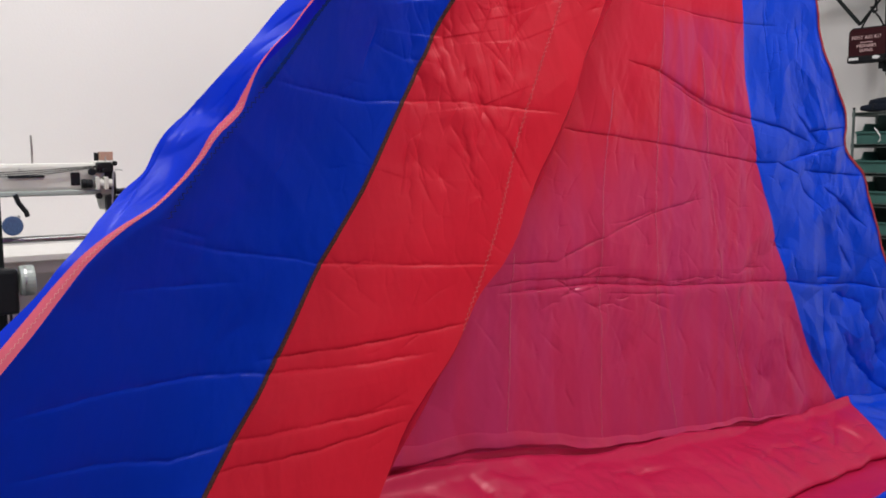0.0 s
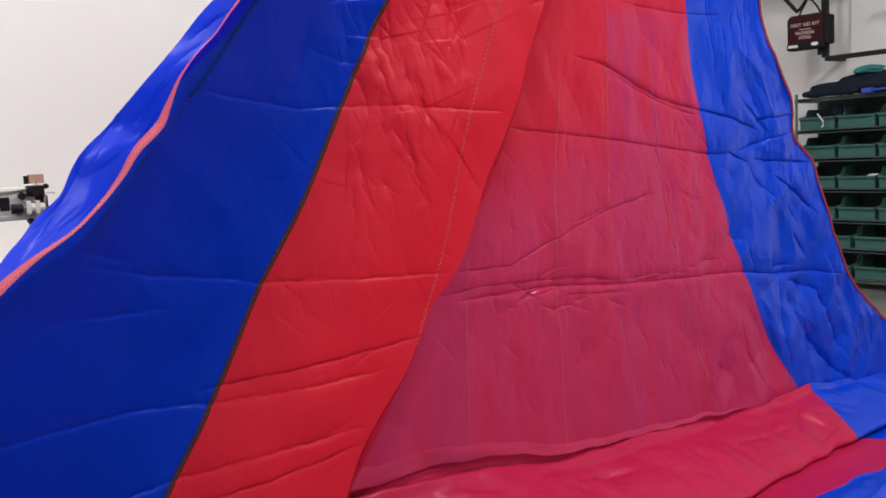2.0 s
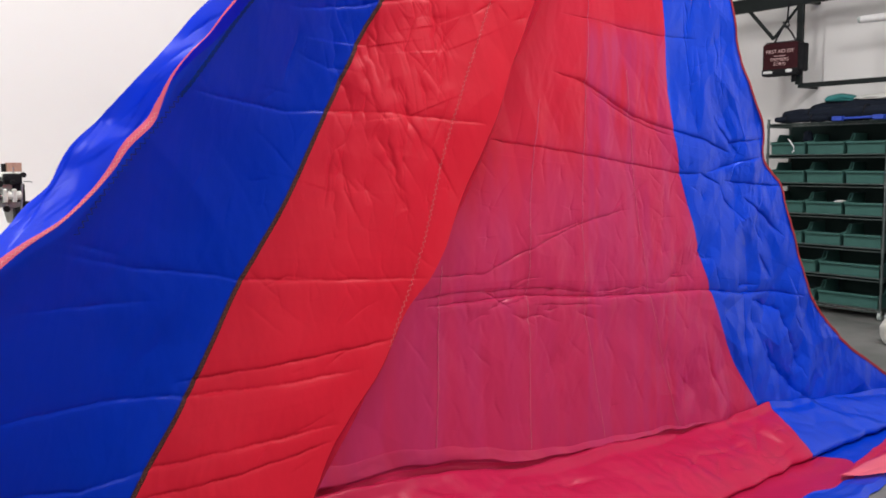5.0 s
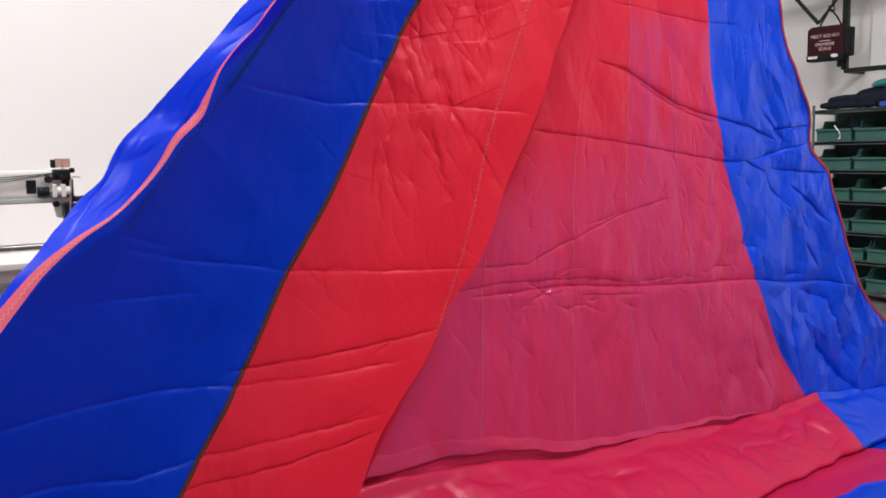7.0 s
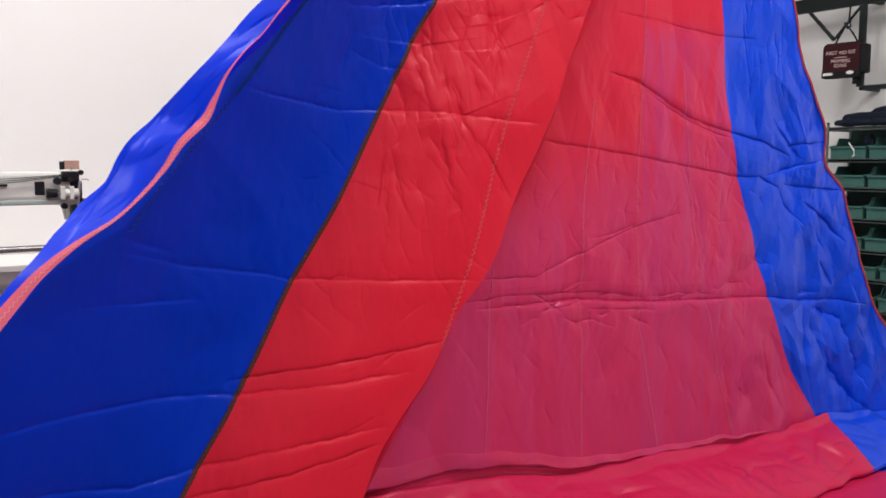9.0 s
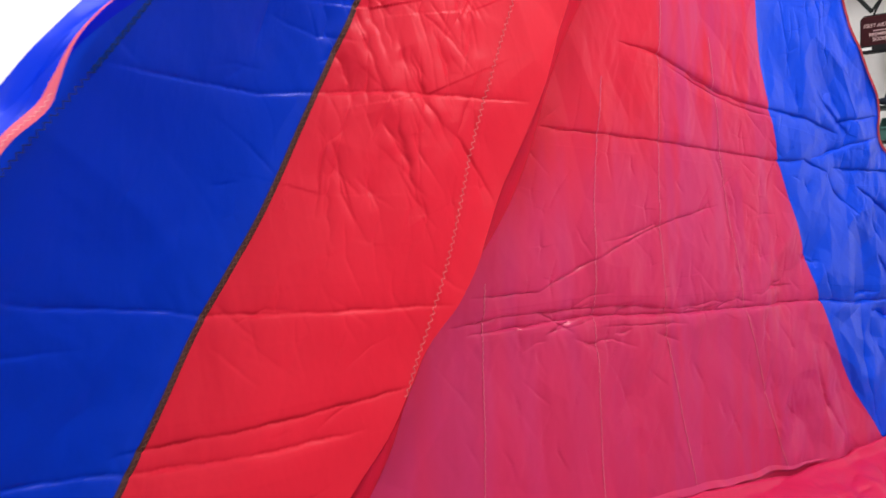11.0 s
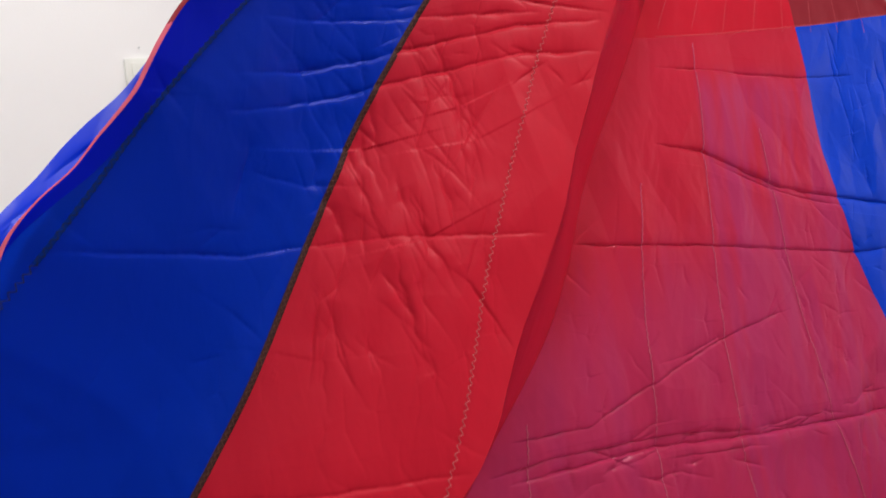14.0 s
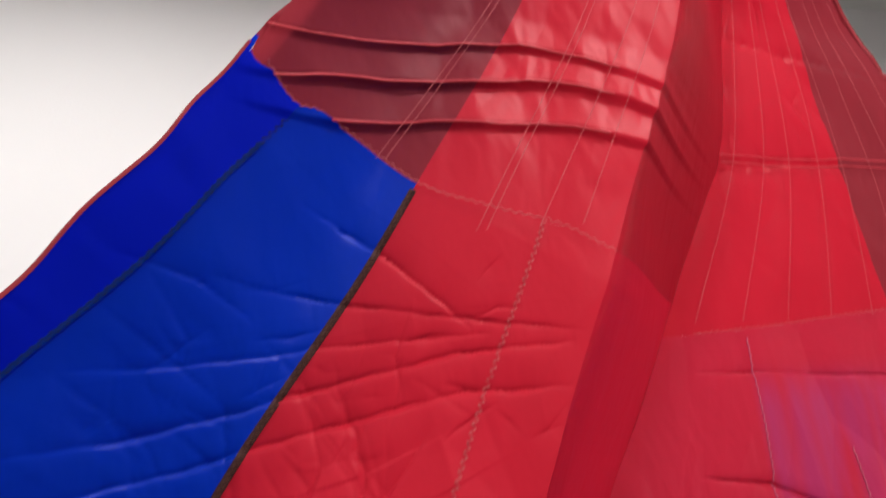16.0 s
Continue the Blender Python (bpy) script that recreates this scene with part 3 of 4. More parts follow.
def panel(name, low_line, high_line, sheet, z0, z1, creases, material, label="", nu=60, nv=200, strength=1.0, pleats=True, shift=0.0):
    """A panel of the sail between two lines, from the height z0 to z1 (numbers, or lines over its width)."""
    u = np.linspace(0, 1, nu)[None, :]
    v = np.linspace(0, 1, nv)[:, None]
    lo = z0(u) if callable(z0) else np.full_like(u, z0)
    hi = z1(u) if callable(z1) else np.full_like(u, z1)
    z = lo + (hi - lo) * v
    x = low_line(z) * (1 - u) + high_line(z) * u
    y = sheet(x, z)
    share = strength if np.isscalar(strength) else strength[0] + (strength[1] - strength[0]) * u
    d = crease_relief(x, z, creases) + crumple(x, y, z, share) + shift
    if pleats:
        for line, depth in TUCKS:
            d = d + pleat(z, line(x), depth, 0.085) * np.clip((x - 0.36) / 0.1, 0, 1)
    pts = np.stack([x, y, z], -1) + d[..., None] * OUT
    return grid_mesh(name, pts, material, sail, label), pts


def meets(low_line, high_line, line):
    """The height at which a panel's columns meet a patch edge."""
    def at(u):
        z = np.full_like(u, 2.4)
        for _ in range(40):
            x = low_line(z) * (1 - u) + high_line(z) * u
            z = 0.5 * z + 0.5 * line(x)
        return z
    return at


sail = thing("sail", pose(0, 0, 0), "huge creased blue and red nylon sail hung from the ceiling", "sail")

up_blue = meets(edge_a, seam_a, patch_a)
up_red = meets(seam_a, fold_a, patch_a)
panel("blue_panel", edge_a, seam_a, near_sheet, 0.015, up_blue, CREASES_LEFT, BLUE, "deep blue nylon panel", 190, 760, (0.7, 0.95))
_, red_pts = panel("red_panel", seam_a, fold_a, near_sheet, 0.015, up_red, CREASES_LEFT, RED, "bright red nylon panel", 260, 820, (0.95, 1.0))


def hem_line(z):
    """The hem widens upward from nothing."""
    t = np.clip((z - 1.62) / 0.3, 0, 1)
    return edge_a(z) + (hem_a(z) - edge_a(z)) * t * t * (3 - 2 * t)


panel("hem", edge_a, hem_line, near_sheet, 1.62, meets(edge_a, hem_a, patch_a), CREASES_LEFT, HEM_BLUE, "violet blue doubled hem", 24, 400, 0.7, True, 0.0025)
panel("head_patch", edge_a, seam_a, near_sheet, up_blue, HEAD, CREASES_LEFT, MAROON, "dark maroon doubled cloth", 110, 260, (0.7, 0.95))
_, top_pts = panel("head_patch", seam_a, fold_a, near_sheet, up_red, HEAD, CREASES_LEFT, RED, "red doubled cloth", 130, 260, (0.9, 0.75))


def turned(name, first, material):
    """The side of the deep fold, from the near sheet's edge back to the far sheet."""
    zs = first[:, -1, 2]
    pts = np.empty((len(zs), 24, 3))
    xb = fold_b(zs)
    far = np.stack([xb + 0.028, far_sheet(xb + 0.028, zs) + 0.035, zs], -1)
    near = first[:, -1]
    into = first[:, -1] - first[:, -4]
    into /= np.linalg.norm(into, axis=1)[:, None]
    for k in range(24):
        t = k / 23
        c = near + into * (0.010 + 0.02 * np.clip((zs - 1.7) / 0.5, 0, 1))[:, None]
        e = far + np.array((-0.05, -0.065, 0)) * 0.8
        pts[:, k] = (1 - t)**3 * near + 3 * (1 - t)**2 * t * c + 3 * (1 - t) * t * t * e + t**3 * far
        wave = 0.012 * math.sin(t * math.pi) * np.sin(zs * 9 + 2 * t)
        pts[:, k, 0] += wave
    return grid_mesh(name, pts, material, sail)


# both sides of the fold are darkened by colour where shade falls
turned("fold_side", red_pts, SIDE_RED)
turned("fold_side", top_pts, SHADED_RED)

foot_line = curve((-0.3, 0.09, 0.51, 0.88, 1.27, 1.78, 2.2, 2.6, 3.15, 3.6), (0.44, 0.41, 0.37, 0.27, 0.24, 0.2, 0.2, 0.17, 0.10, 0.03))
base_red = meets(fold_b, seam_b, foot_line)
base_blue = meets(seam_b, edge_b, foot_line)
far_up = meets(fold_b, seam_b, patch_b)
far_up_blue = meets(seam_b, edge_b, patch_b)
panel("crimson_panel", fold_b, seam_b, far_sheet, base_red, far_up, CREASES_RIGHT, CRIMSON, "crimson nylon panels with a second layer behind", 360, 900, 1.05, False)
panel("blue_panel", seam_b, edge_b, far_sheet, base_blue, far_up_blue, CREASES_RIGHT, LEECH_BLUE, "bright blue nylon panel", 230, 900, (1.05, 1.4), False)
panel("head_patch", fold_b, seam_b, far_sheet, far_up, HEAD, CREASES_RIGHT, RED, "red doubled cloth", 90, 150, 1.0, False)
panel("head_patch", seam_b, edge_b, far_sheet, far_up_blue, HEAD, CREASES_RIGHT, MAROON, "dark maroon doubled cloth", 50, 150, 1.0, False)

# the layer of blue cloth that hangs behind the near sheet and shows beyond its edge
back_edge = curve((0, 0.5, 1.154, 1.227, 1.261, 1.314, 1.361, 1.416, 1.452, 1.5, 1.569, 1.649, 1.742, 1.822, 1.9, 1.97, 2.03, 2.08, 2.12, 2.2, 2.24, 2.335, 2.471, 2.6, 2.763, 3.3, HEAD),
                  (-1.2, -0.92, -0.527, -0.471, -0.453, -0.424, -0.42, -0.405, -0.375, -0.363, -0.329, -0.263, -0.189, -0.145, -0.09, -0.018, 0.029, 0.058, 0.081, 0.101, 0.118, 0.218, 0.303, 0.373, 0.464, 0.763, 1.223))


def back_sheet(x, z):
    e = edge_a(z)
    inner = np.clip((x - e) / 0.2, 0, 1)
    return near_sheet(np.maximum(x, e), z) + 0.03 + 0.12 * inner * np.clip((3.4 - z) / 1.2, 0.1, 1)


panel("back_panel", back_edge, seam_a, back_sheet, 0.015, 3.9, CREASES_BACK, BACKLIT_BLUE, "bright blue cloth behind the red edge tape", 130, 560, 0.6, False)


# ---- tapes and stitching ----
def surface_line(line, sheet, z0, z1, n, creases, lift, strength, aside=0.0):
    z = np.linspace(z0, z1, n)
    x = line(z) + aside
    y = sheet(x, z)
    d = crease_relief(x, z, creases) + crumple(x, y, z, strength) + lift
    return np.stack([x, y, z], -1) + d[:, None] * OUT


def ribbon(name, mid, half, material, label="", lift=0.0):
    """A flat tape along a line on the cloth."""
    run = np.gradient(mid, axis=0)
    run /= np.linalg.norm(run, axis=1)[:, None]
    side = np.cross(run, OUT)
    side /= np.linalg.norm(side, axis=1)[:, None]
    h = np.asarray(half)[:, None] if np.ndim(half) else half
    pts = np.stack([mid - side * h, mid - side * h * 0.5 + OUT * 0.0012, mid + side * h * 0.5 + OUT * 0.0012, mid + side * h], 1)
    return grid_mesh(name, pts + OUT * lift, material, sail, label)


def zigzag(name, mid, pitch, swing, thick, material, label=""):
    """Zigzag stitches along a line on the cloth."""
    step = np.linalg.norm(np.diff(mid, axis=0), axis=1)
    run = np.concatenate([[0], np.cumsum(step)])
    n = max(4, int(run[-1] / pitch) * 2)
    at = np.linspace(0, run[-1], n)
    p = np.stack([np.interp(at, run, mid[:, k]) for k in range(3)], -1)
    d = np.gradient(p, axis=0)
    d /= np.linalg.norm(d, axis=1)[:, None]
    side = np.cross(d, OUT)
    p = p + side * (swing * np.where(np.arange(n) % 2, 1, -1))[:, None]
    a, b = p[:-1], p[1:]
    w = np.cross(b - a, OUT)
    w = w / np.linalg.norm(w, axis=1)[:, None] * thick
    verts = np.stack([a - w, a + w, b + w, b - w, (a + b) / 2 + OUT * thick], 1).reshape(-1, 3)
    k = np.arange(n - 1)[:, None] * 5
    faces = np.concatenate([k + np.array(f) for f in ((0, 1, 4), (1, 2, 4), (2, 3, 4), (3, 0, 4))])
    me = bpy.data.meshes.new(name)
    me.from_pydata(verts.tolist(), [], faces.tolist())
    me.materials.append(material)
    ob = new(name, me)
    ob.parent = sail
    if label:
        tagged(ob, label)


zz = np.linspace(0.05, 2.66, 500)
luff = surface_line(edge_a, near_sheet, 0.05, 2.66, 500, CREASES_LEFT, 0.006, 0.7)
wide = curve((0, 1.1, 1.2, 1.3, 1.38, 1.45, 1.55, 1.61, 1.66, 2.0, 2.7), (0.016, 0.0155, 0.014, 0.009, 0.0035, 0.0045, 0.0085, 0.009, 0.005, 0.004, 0.003))(zz)
ribbon("edge_tape", luff[zz < 2.06], wide[zz < 2.06], PINK_TAPE, "salmon pink sewn edge tape")
ribbon("edge_tape", luff[zz > 2.05], wide[zz > 2.05], RED_TAPE, "faded red edge tape")
zigzag("edge_stitching", luff[zz < 1.62] + OUT * 0.004, 0.012, 0.0026, 0.0007, WHITE_THREAD, "white zigzag stitching")
main_seam = surface_line(seam_a, near_sheet, 0.05, 2.44, 500, CREASES_LEFT, 0.0035, 0.95)
ribbon("seam_tape", main_seam, 0.0066, BROWN_TAPE, "dark brown seam tape")
zigzag("seam_stitching", main_seam + OUT * 0.003, 0.014, 0.0042, 0.0010, BROWN_THREAD, "brown zigzag stitching")
# a dark ribbon paints the shadow of the doubled hem's edge
ribbon("hem_shadow", surface_line(hem_a, near_sheet, 1.66, 2.5, 300, CREASES_LEFT, 0.0035, 0.75), 0.0045, HEM_SHADOW_BLUE, "dark blue ribbon for the shadow along the doubled hem's edge")
zigzag("hem_stitching", surface_line(hem_a, near_sheet, 1.35, 2.55, 500, CREASES_LEFT, 0.0055, 0.75), 0.017, 0.005, 0.0009, DARK_THREAD, "dark zigzag hem stitching")
zigzag("panel_stitching", surface_line(stitch_a, near_sheet, 0.98, 2.36, 400, CREASES_LEFT, 0.002, 1.0), 0.017, 0.005, 0.0010, PALE_THREAD, "pale zigzag stitching")
for line, low, high in zip(rows_b, (0.39, 0.29, 0.25, 0.21), (1.12, 1.75, 2.19, 1.9)):
    seam = surface_line(line, far_sheet, low, high, 640, CREASES_RIGHT, 0.0006, 1.05)
    ribbon("panel_seam", seam, 0.0022, SEAM_RED, "pale overlapped panel seam")
    zigzag("panel_stitching", seam + OUT * 0.0015, 0.022, 0.0025, 0.0010, PALE_PINK_THREAD, "pale pink seam stitching")
leech = surface_line(edge_b, far_sheet, 0.12, 3.6, 400, CREASES_RIGHT, 0.004, 1.4)
ribbon("edge_tape", leech, 0.008, RED_TAPE, "faded red edge tape")

# radial stitching on the head patch, and the patch's own edge
for k, (top, foot) in enumerate(((0.62, 0.10), (0.66, 0.14), (0.42, 0.36), (0.46, 0.40), (0.75, 0.62), (0.85, 0.8))):
    zs = np.linspace(2.34 if k > 1 else 2.5, 3.4, 160)
    t = (zs - 2.34) / 1.0
    xs = seam_a(zs) + (fold_a(zs) - seam_a(zs)) * (foot + (top - foot) * t)
    if k < 2:
        xs = edge_a(zs) + (seam_a(zs) - edge_a(zs)) * (0.62 + 0.3 * t + 0.05 * k)
    zigzag("patch_stitching", np.stack([xs, near_sheet(xs, zs), zs], -1) + OUT * 0.03, 0.012, 0.0011, 0.0006, PALE_THREAD, "pale radial stitching")
for k in range(8):
    zs = np.linspace(2.23, 3.5, 160)
    xs = fold_b(zs) + (edge_b(zs) - fold_b(zs)) * (0.07 + 0.11 * k + (0.02 * (k % 2)) * (zs - 2.2))
    zigzag("patch_stitching", np.stack([xs, far_sheet(xs, zs), zs], -1) + OUT * 0.018, 0.012, 0.0011, 0.0007, PALE_THREAD, "pale radial stitching")
xs = np.linspace(0.41, 0.905, 120)
zigzag("patch_stitching", np.stack([xs, near_sheet(xs, patch_a(xs)), patch_a(xs)], -1) + OUT * 0.016, 0.018, 0.003, 0.0009, PALE_THREAD, "pale stitching round the head patch")
xs = np.linspace(1.0, 1.9, 120)
zigzag("patch_stitching", np.stack([xs, far_sheet(xs, patch_b(xs)), patch_b(xs)], -1) + OUT * 0.016, 0.018, 0.003, 0.0009, PALE_THREAD, "pale stitching round the head patch")


# highlights on the tucks' edges, painted as paler ribbons, and the band across the head
for (line, depth), x0, x1 in zip(TUCKS, (0.46, 0.41, 0.425), (0.93, 0.95, 0.97)):
    xs = np.linspace(x0, x1, 200)
    zs = line(xs) + 0.009 + 0.0012 * np.sin(xs * 41)
    d = crumple(xs, xs * 0, zs, 0.98) + depth * 0.92 * np.clip((xs - 0.36) / 0.1, 0, 1)
    ribbon("tuck_highlight", np.stack([xs, near_sheet(xs, zs), zs], -1) + d[:, None] * OUT, 0.0030, LIGHT_RED, "pale red ribbon for the highlight on a tuck's folded edge")
for level in (2.672, 2.695):
    xs = np.linspace(1.16, 1.78, 160)
    zs = level + 0.004 * np.sin(xs * 17)
    d = crumple(xs, xs * 0, zs, 1.0) + 0.010
    ribbon("head_band", np.stack([xs, far_sheet(xs, zs), zs], -1) + d[:, None] * OUT, 0.0022, LIGHT_RED, "pale band across the head")


# ---- the foot of the sail on the floor ----
CREASES_FOOT = strokes(34, (-0.1, 2.3), (0.02, 0.36), (75, 35), (0.06, 0.22), (0.008, 0.016), 41, (0.006, 0.012))
CREASES_FOOT += strokes(16, (0.0, 2.2), (0.08, 0.4), (-12, 14), (0.15, 0.45), (0.008, 0.018), 42, (0.008, 0.016))


def heap(name, x0, x1, profile, material, label, nu=160, nv=40, seed=0.0, rough=0.003):
    """Cloth that lies on the floor in front of the far sheet: x runs along it, and profile gives reach and height."""
    u = np.linspace(0, 1, nu)[None, :]
    v = np.linspace(0, 1, nv)[:, None]
    x = (x0(v) if callable(x0) else x0) * (1 - u) + (x1(v) if callable(x1) else x1) * u
    q, z = profile(x, v)
    y = far_sheet(x, 0.2)
    pts = np.stack([x + OUT[0] * q, y + OUT[1] * q, z + 0 * x], -1)
    k = facets(pts[..., 0] + seed, pts[..., 1] * 1.5, 0.2, 0.16, 5) + 0.25 * facets(pts[..., 0] + seed, pts[..., 1] * 1.5, 0.11, 0.09, 6)
    dents = crease_relief(x + 0 * pts[..., 2], q + 0 * x, CREASES_FOOT) * min(1.0, rough / 0.012)
    pts[..., 2] = np.maximum(pts[..., 2] + (0.9 * rough * k + dents) * np.sin(np.pi * v) ** 0.7, 0.006)
    return grid_mesh(name, pts, material, sail, label)


fold_reach = curve((-0.2, 0.6, 1.11, 1.39, 1.58, 1.74, 2.02, 2.11, 2.4, 2.65, 3.5), (0.47, 0.45, 0.431, 0.417, 0.385, 0.378, 0.333, 0.334, 0.315, 0.297, 0.28))
outer_reach = curve((-0.2, 1.2, 1.55, 1.71, 1.91, 2.18, 3.5), (0.82, 0.79, 0.774, 0.762, 0.73, 0.69, 0.68))


def roll(x, v):
    """Down from the hanging cloth, out over the floor, and turned under at the front."""
    zb = foot_line(x)
    t = np.clip(v / 0.92, 0, 1)
    under = np.clip((v - 0.92) / 0.08, 0, 1)
    q = (fold_reach(x) + 0.06) * t - 0.06 - 0.03 * under ** 2 + 0.012 * np.sin(np.pi * under)
    z = zb * (1 - t ** 1.5) * (1 - 0.24 * np.exp(-((v - 0.125) / 0.03) ** 2)) + 0.06 * t + 0.035 * np.exp(-((v - 0.2) / 0.04) ** 2) * (0.6 + 0.4 * np.sin(x * 6 + 1))
    z = z - 0.045 * under
    return q, np.where(v == 0, zb + 0.03, z)


def layer(near, far, z, fall=0.0):
    """A flat piece of cloth between two lines, at one height."""
    def at(x, v):
        q0 = near(x) if callable(near) else near
        q1 = far(x) if callable(far) else far
        return q0 + (q1 - q0) * v + 0.004 * np.sin(x * 17), z - fall * np.clip((v - 0.8) / 0.2, 0, 1) + 0.003 * np.sin(v * 9 + x * 3) * np.sin(np.pi * v) + 0 * x
    return at


def foot_tuck():
    """The hanging cloth tucked up over itself just above the foot, with a rolled lower lip."""
    x = np.linspace(-0.1, 1.86, 320)[None, :]
    v = np.linspace(0, 1, 26)[:, None]
    tall = np.interp(x, (-0.1, 0.5, 1.1, 1.6, 1.86), (0.075, 0.055, 0.025, 0.016, 0.002)) * (1 + 0.08 * np.sin(x * 23) * np.sin(x * 7.3))
    low = foot_line(x) + 0.012 + 0.005 * np.sin(x * 31) * np.sin(x * 11)
    z = low + tall * (1 - v) - 0.004 * np.sin(np.pi * np.clip((v - 0.85) / 0.15, 0, 1))
    q = np.interp(x, (1.3, 1.86), (1.0, 0.1)) * (0.002 + 0.018 * np.clip(v / 0.88, 0, 1) ** 0.8 - 0.018 * np.clip((v - 0.88) / 0.12, 0, 1) ** 2)
    y = far_sheet(x, z)
    d = crease_relief(x + 0 * z, z, CREASES_RIGHT) + crumple(x + 0 * z, y, z, 1.05) + q + 0.006 * v * facets(x + 0 * z, z, 0.11, 0.05, 8)
    grid_mesh("foot_tuck", np.stack([x + 0 * z, y, z], -1) + d[..., None] * OUT, CRIMSON, sail, "crimson cloth tucked up above the foot")


foot_tuck()
red_end = curve((0, 0.58, 0.8, 1), (2.13, 2.24, 2.15, 2.0))
heap("foot_roll", -0.15, lambda v: 2.25 - 0.13 * v, roll, FOOT_RED, "crimson cloth rolled at the foot", 220, 90, rough=0.012)
heap("foot_roll", lambda v: 2.25 - 0.13 * v, 3.5, roll, LEECH_BLUE, "blue cloth rolled at the foot", 120, 90, 7, 0.016)
heap("foot_layer", -0.2, red_end, layer(0.26, 0.615, 0.024), FOOT_RED, "crimson cloth lying flat on the floor", seed=3)
heap("foot_layer", 2.0, 3.4, layer(0.24, 0.62, 0.015), LEECH_BLUE, "blue cloth lying on the floor", seed=5)
heap("foot_layer", -0.2, 3.4, layer(0.595, outer_reach, 0.034, 0.026), LEECH_BLUE, "blue cloth lying on the floor", seed=11, rough=0.008)
heap("foot_layer", 2.0, 3.2, layer(lambda x: 0.568 - 0.26 * (x - 2), lambda x: 0.58 - 0.05 * (x - 2), 0.046), FOOT_RED, "crimson cloth turned up on the floor", seed=9)
heap("foot_layer", 2.0, 3.2, layer(lambda x: 0.572 - 0.05 * (x - 2), lambda x: np.minimum(0.60 + 0.6 * (x - 2), 0.75), 0.056), PINK_TAPE, "pale pink cloth turned up on the floor", seed=15)

halyard = thing("halyard", pose(1.34, 3.62, HEAD - 0.04), "white rope that holds the sail's head up", "rope")
part("rope", tube([(0, 0, 0.03), (0.01, 0, 0.3), (0, 0, HIGH - HEAD + 0.04)], 0.007), WHITE_CLOTH, halyard)
part("shackle", tube([(0.03 * math.cos(a), 0, 0.03 * math.sin(a)) for a in np.linspace(0, 6.2, 16)], 0.005), STEEL, halyard, "steel shackle")


# ---- the sewing machine, its table and stand ----
def sewing_machine():
    m = ROOM @ pose(7.49, 1.17, 0)
    t = thing("sewing_machine", m, "long-arm industrial sewing machine in cream enamel, by the wall", "sewing machine")
    arm = part("arm", box(0.06, -0.075, 1.30, 1.1, 0.075, 1.448, 0.018), CREAM, t, "cream enamelled long arm")
    part("lower_rail", box(0.05, -0.08, 1.272, 1.1, 0.08, 1.302, 0.008), GREY_ENAMEL, arm, "grey lower rail")
    part("window", box(0.158, 0.07, 1.325, 0.208, 0.079, 1.398, 0.006), BLACK_PLASTIC, arm, "dark square opening")
    for k in range(3):
        part("thread_line", tube([(0.06, 0.085, 1.435 - 0.004 * k), (0.3, 0.088, 1.415 - 0.01 * k), (0.62, 0.085, 1.40 - 0.012 * k)], 0.0022, 6), BLACK_PLASTIC, arm)
    part("lever", box(0.34, 0.078, 1.372, 0.52, 0.092, 1.386, 0.003), BLACK_PLASTIC, arm, "black lever")
    for x, r in ((0.095, 0.005), (0.25, 0.004), (0.46, 0.005), (0.66, 0.005)):
        part("screw", rod((x, 0.07, 1.42), (x, 0.081, 1.42), r, bevel=0.001), STEEL, arm)
    head = part("head", box(-0.01, -0.07, 1.27, 0.085, 0.07, 1.46, 0.016), CREAM, t, "cream sewing head")
    part("face_plate", box(-0.035, -0.05, 1.20, 0.012, 0.05, 1.40, 0.008), BLACK_PLASTIC, head, "black face plate")
    part("tension_block", box(-0.015, 0.06, 1.395, 0.075, 0.10, 1.452, 0.008), BLACK_PLASTIC, head, "black thread tension block")
    for x, z in ((-0.02, 1.445), (0.035, 1.405), (0.065, 1.43)):
        part("tension_disc", rod((x, 0.09, z), (x, 0.118, z), 0.014, bevel=0.003), BLACK_PLASTIC, head)
    part("cam_cover", box(-0.03, 0.05, 1.30, 0.03, 0.085, 1.40, 0.01), BLACK_PLASTIC, head, "black cam cover")
    part("link_rod", rod((-0.015, 0.09, 1.40), (0.0, 0.095, 1.22), 0.007), STEEL, head)
    part("side_knob", rod((-0.035, 0.05, 1.285), (-0.075, 0.05, 1.285), 0.016, bevel=0.004), BLACK_PLASTIC, head)
    part("thread_post", rod((0.02, 0.07, 1.455), (0.02, 0.07, 1.485), 0.004), STEEL, head)
    for x in (0.03, 0.075):
        part("bracket", box(x - 0.012, 0.075, 1.30, x + 0.012, 0.12, 1.372, 0.006), CREAM, head)
    part("pulley", rod((0.155, 0.085, 1.335), (0.125, 0.085, 1.335), 0.026, bevel=0.004), BLACK_PLASTIC, head)
    part("thread_guide", tube([(-0.02, 0.1, 1.41), (-0.05, 0.1, 1.41), (-0.062, 0.1, 1.405)], 0.004), STEEL, head)
    for x in (0.118, 0.055, 0.012):
        part("solenoid", rod((x - 0.018, 0.095, 1.335), (x + 0.018, 0.095, 1.335), 0.024, bevel=0.005), CREAM if x < 0.1 else BLACK_PLASTIC, head)
    part("cross_bar", rod((0.02, 0.095, 1.335), (0.11, 0.095, 1.335), 0.011), STEEL, head)
    part("lower_casting", rod((0.02, 0, 1.28), (0.03, 0, 1.185), 0.052, 0.022, bevel=0.006), CREAM, head)
    part("knob", rod((0.065, 0.06, 1.265), (0.065, 0.095, 1.265), 0.017, bevel=0.004), BLACK_PLASTIC, head)
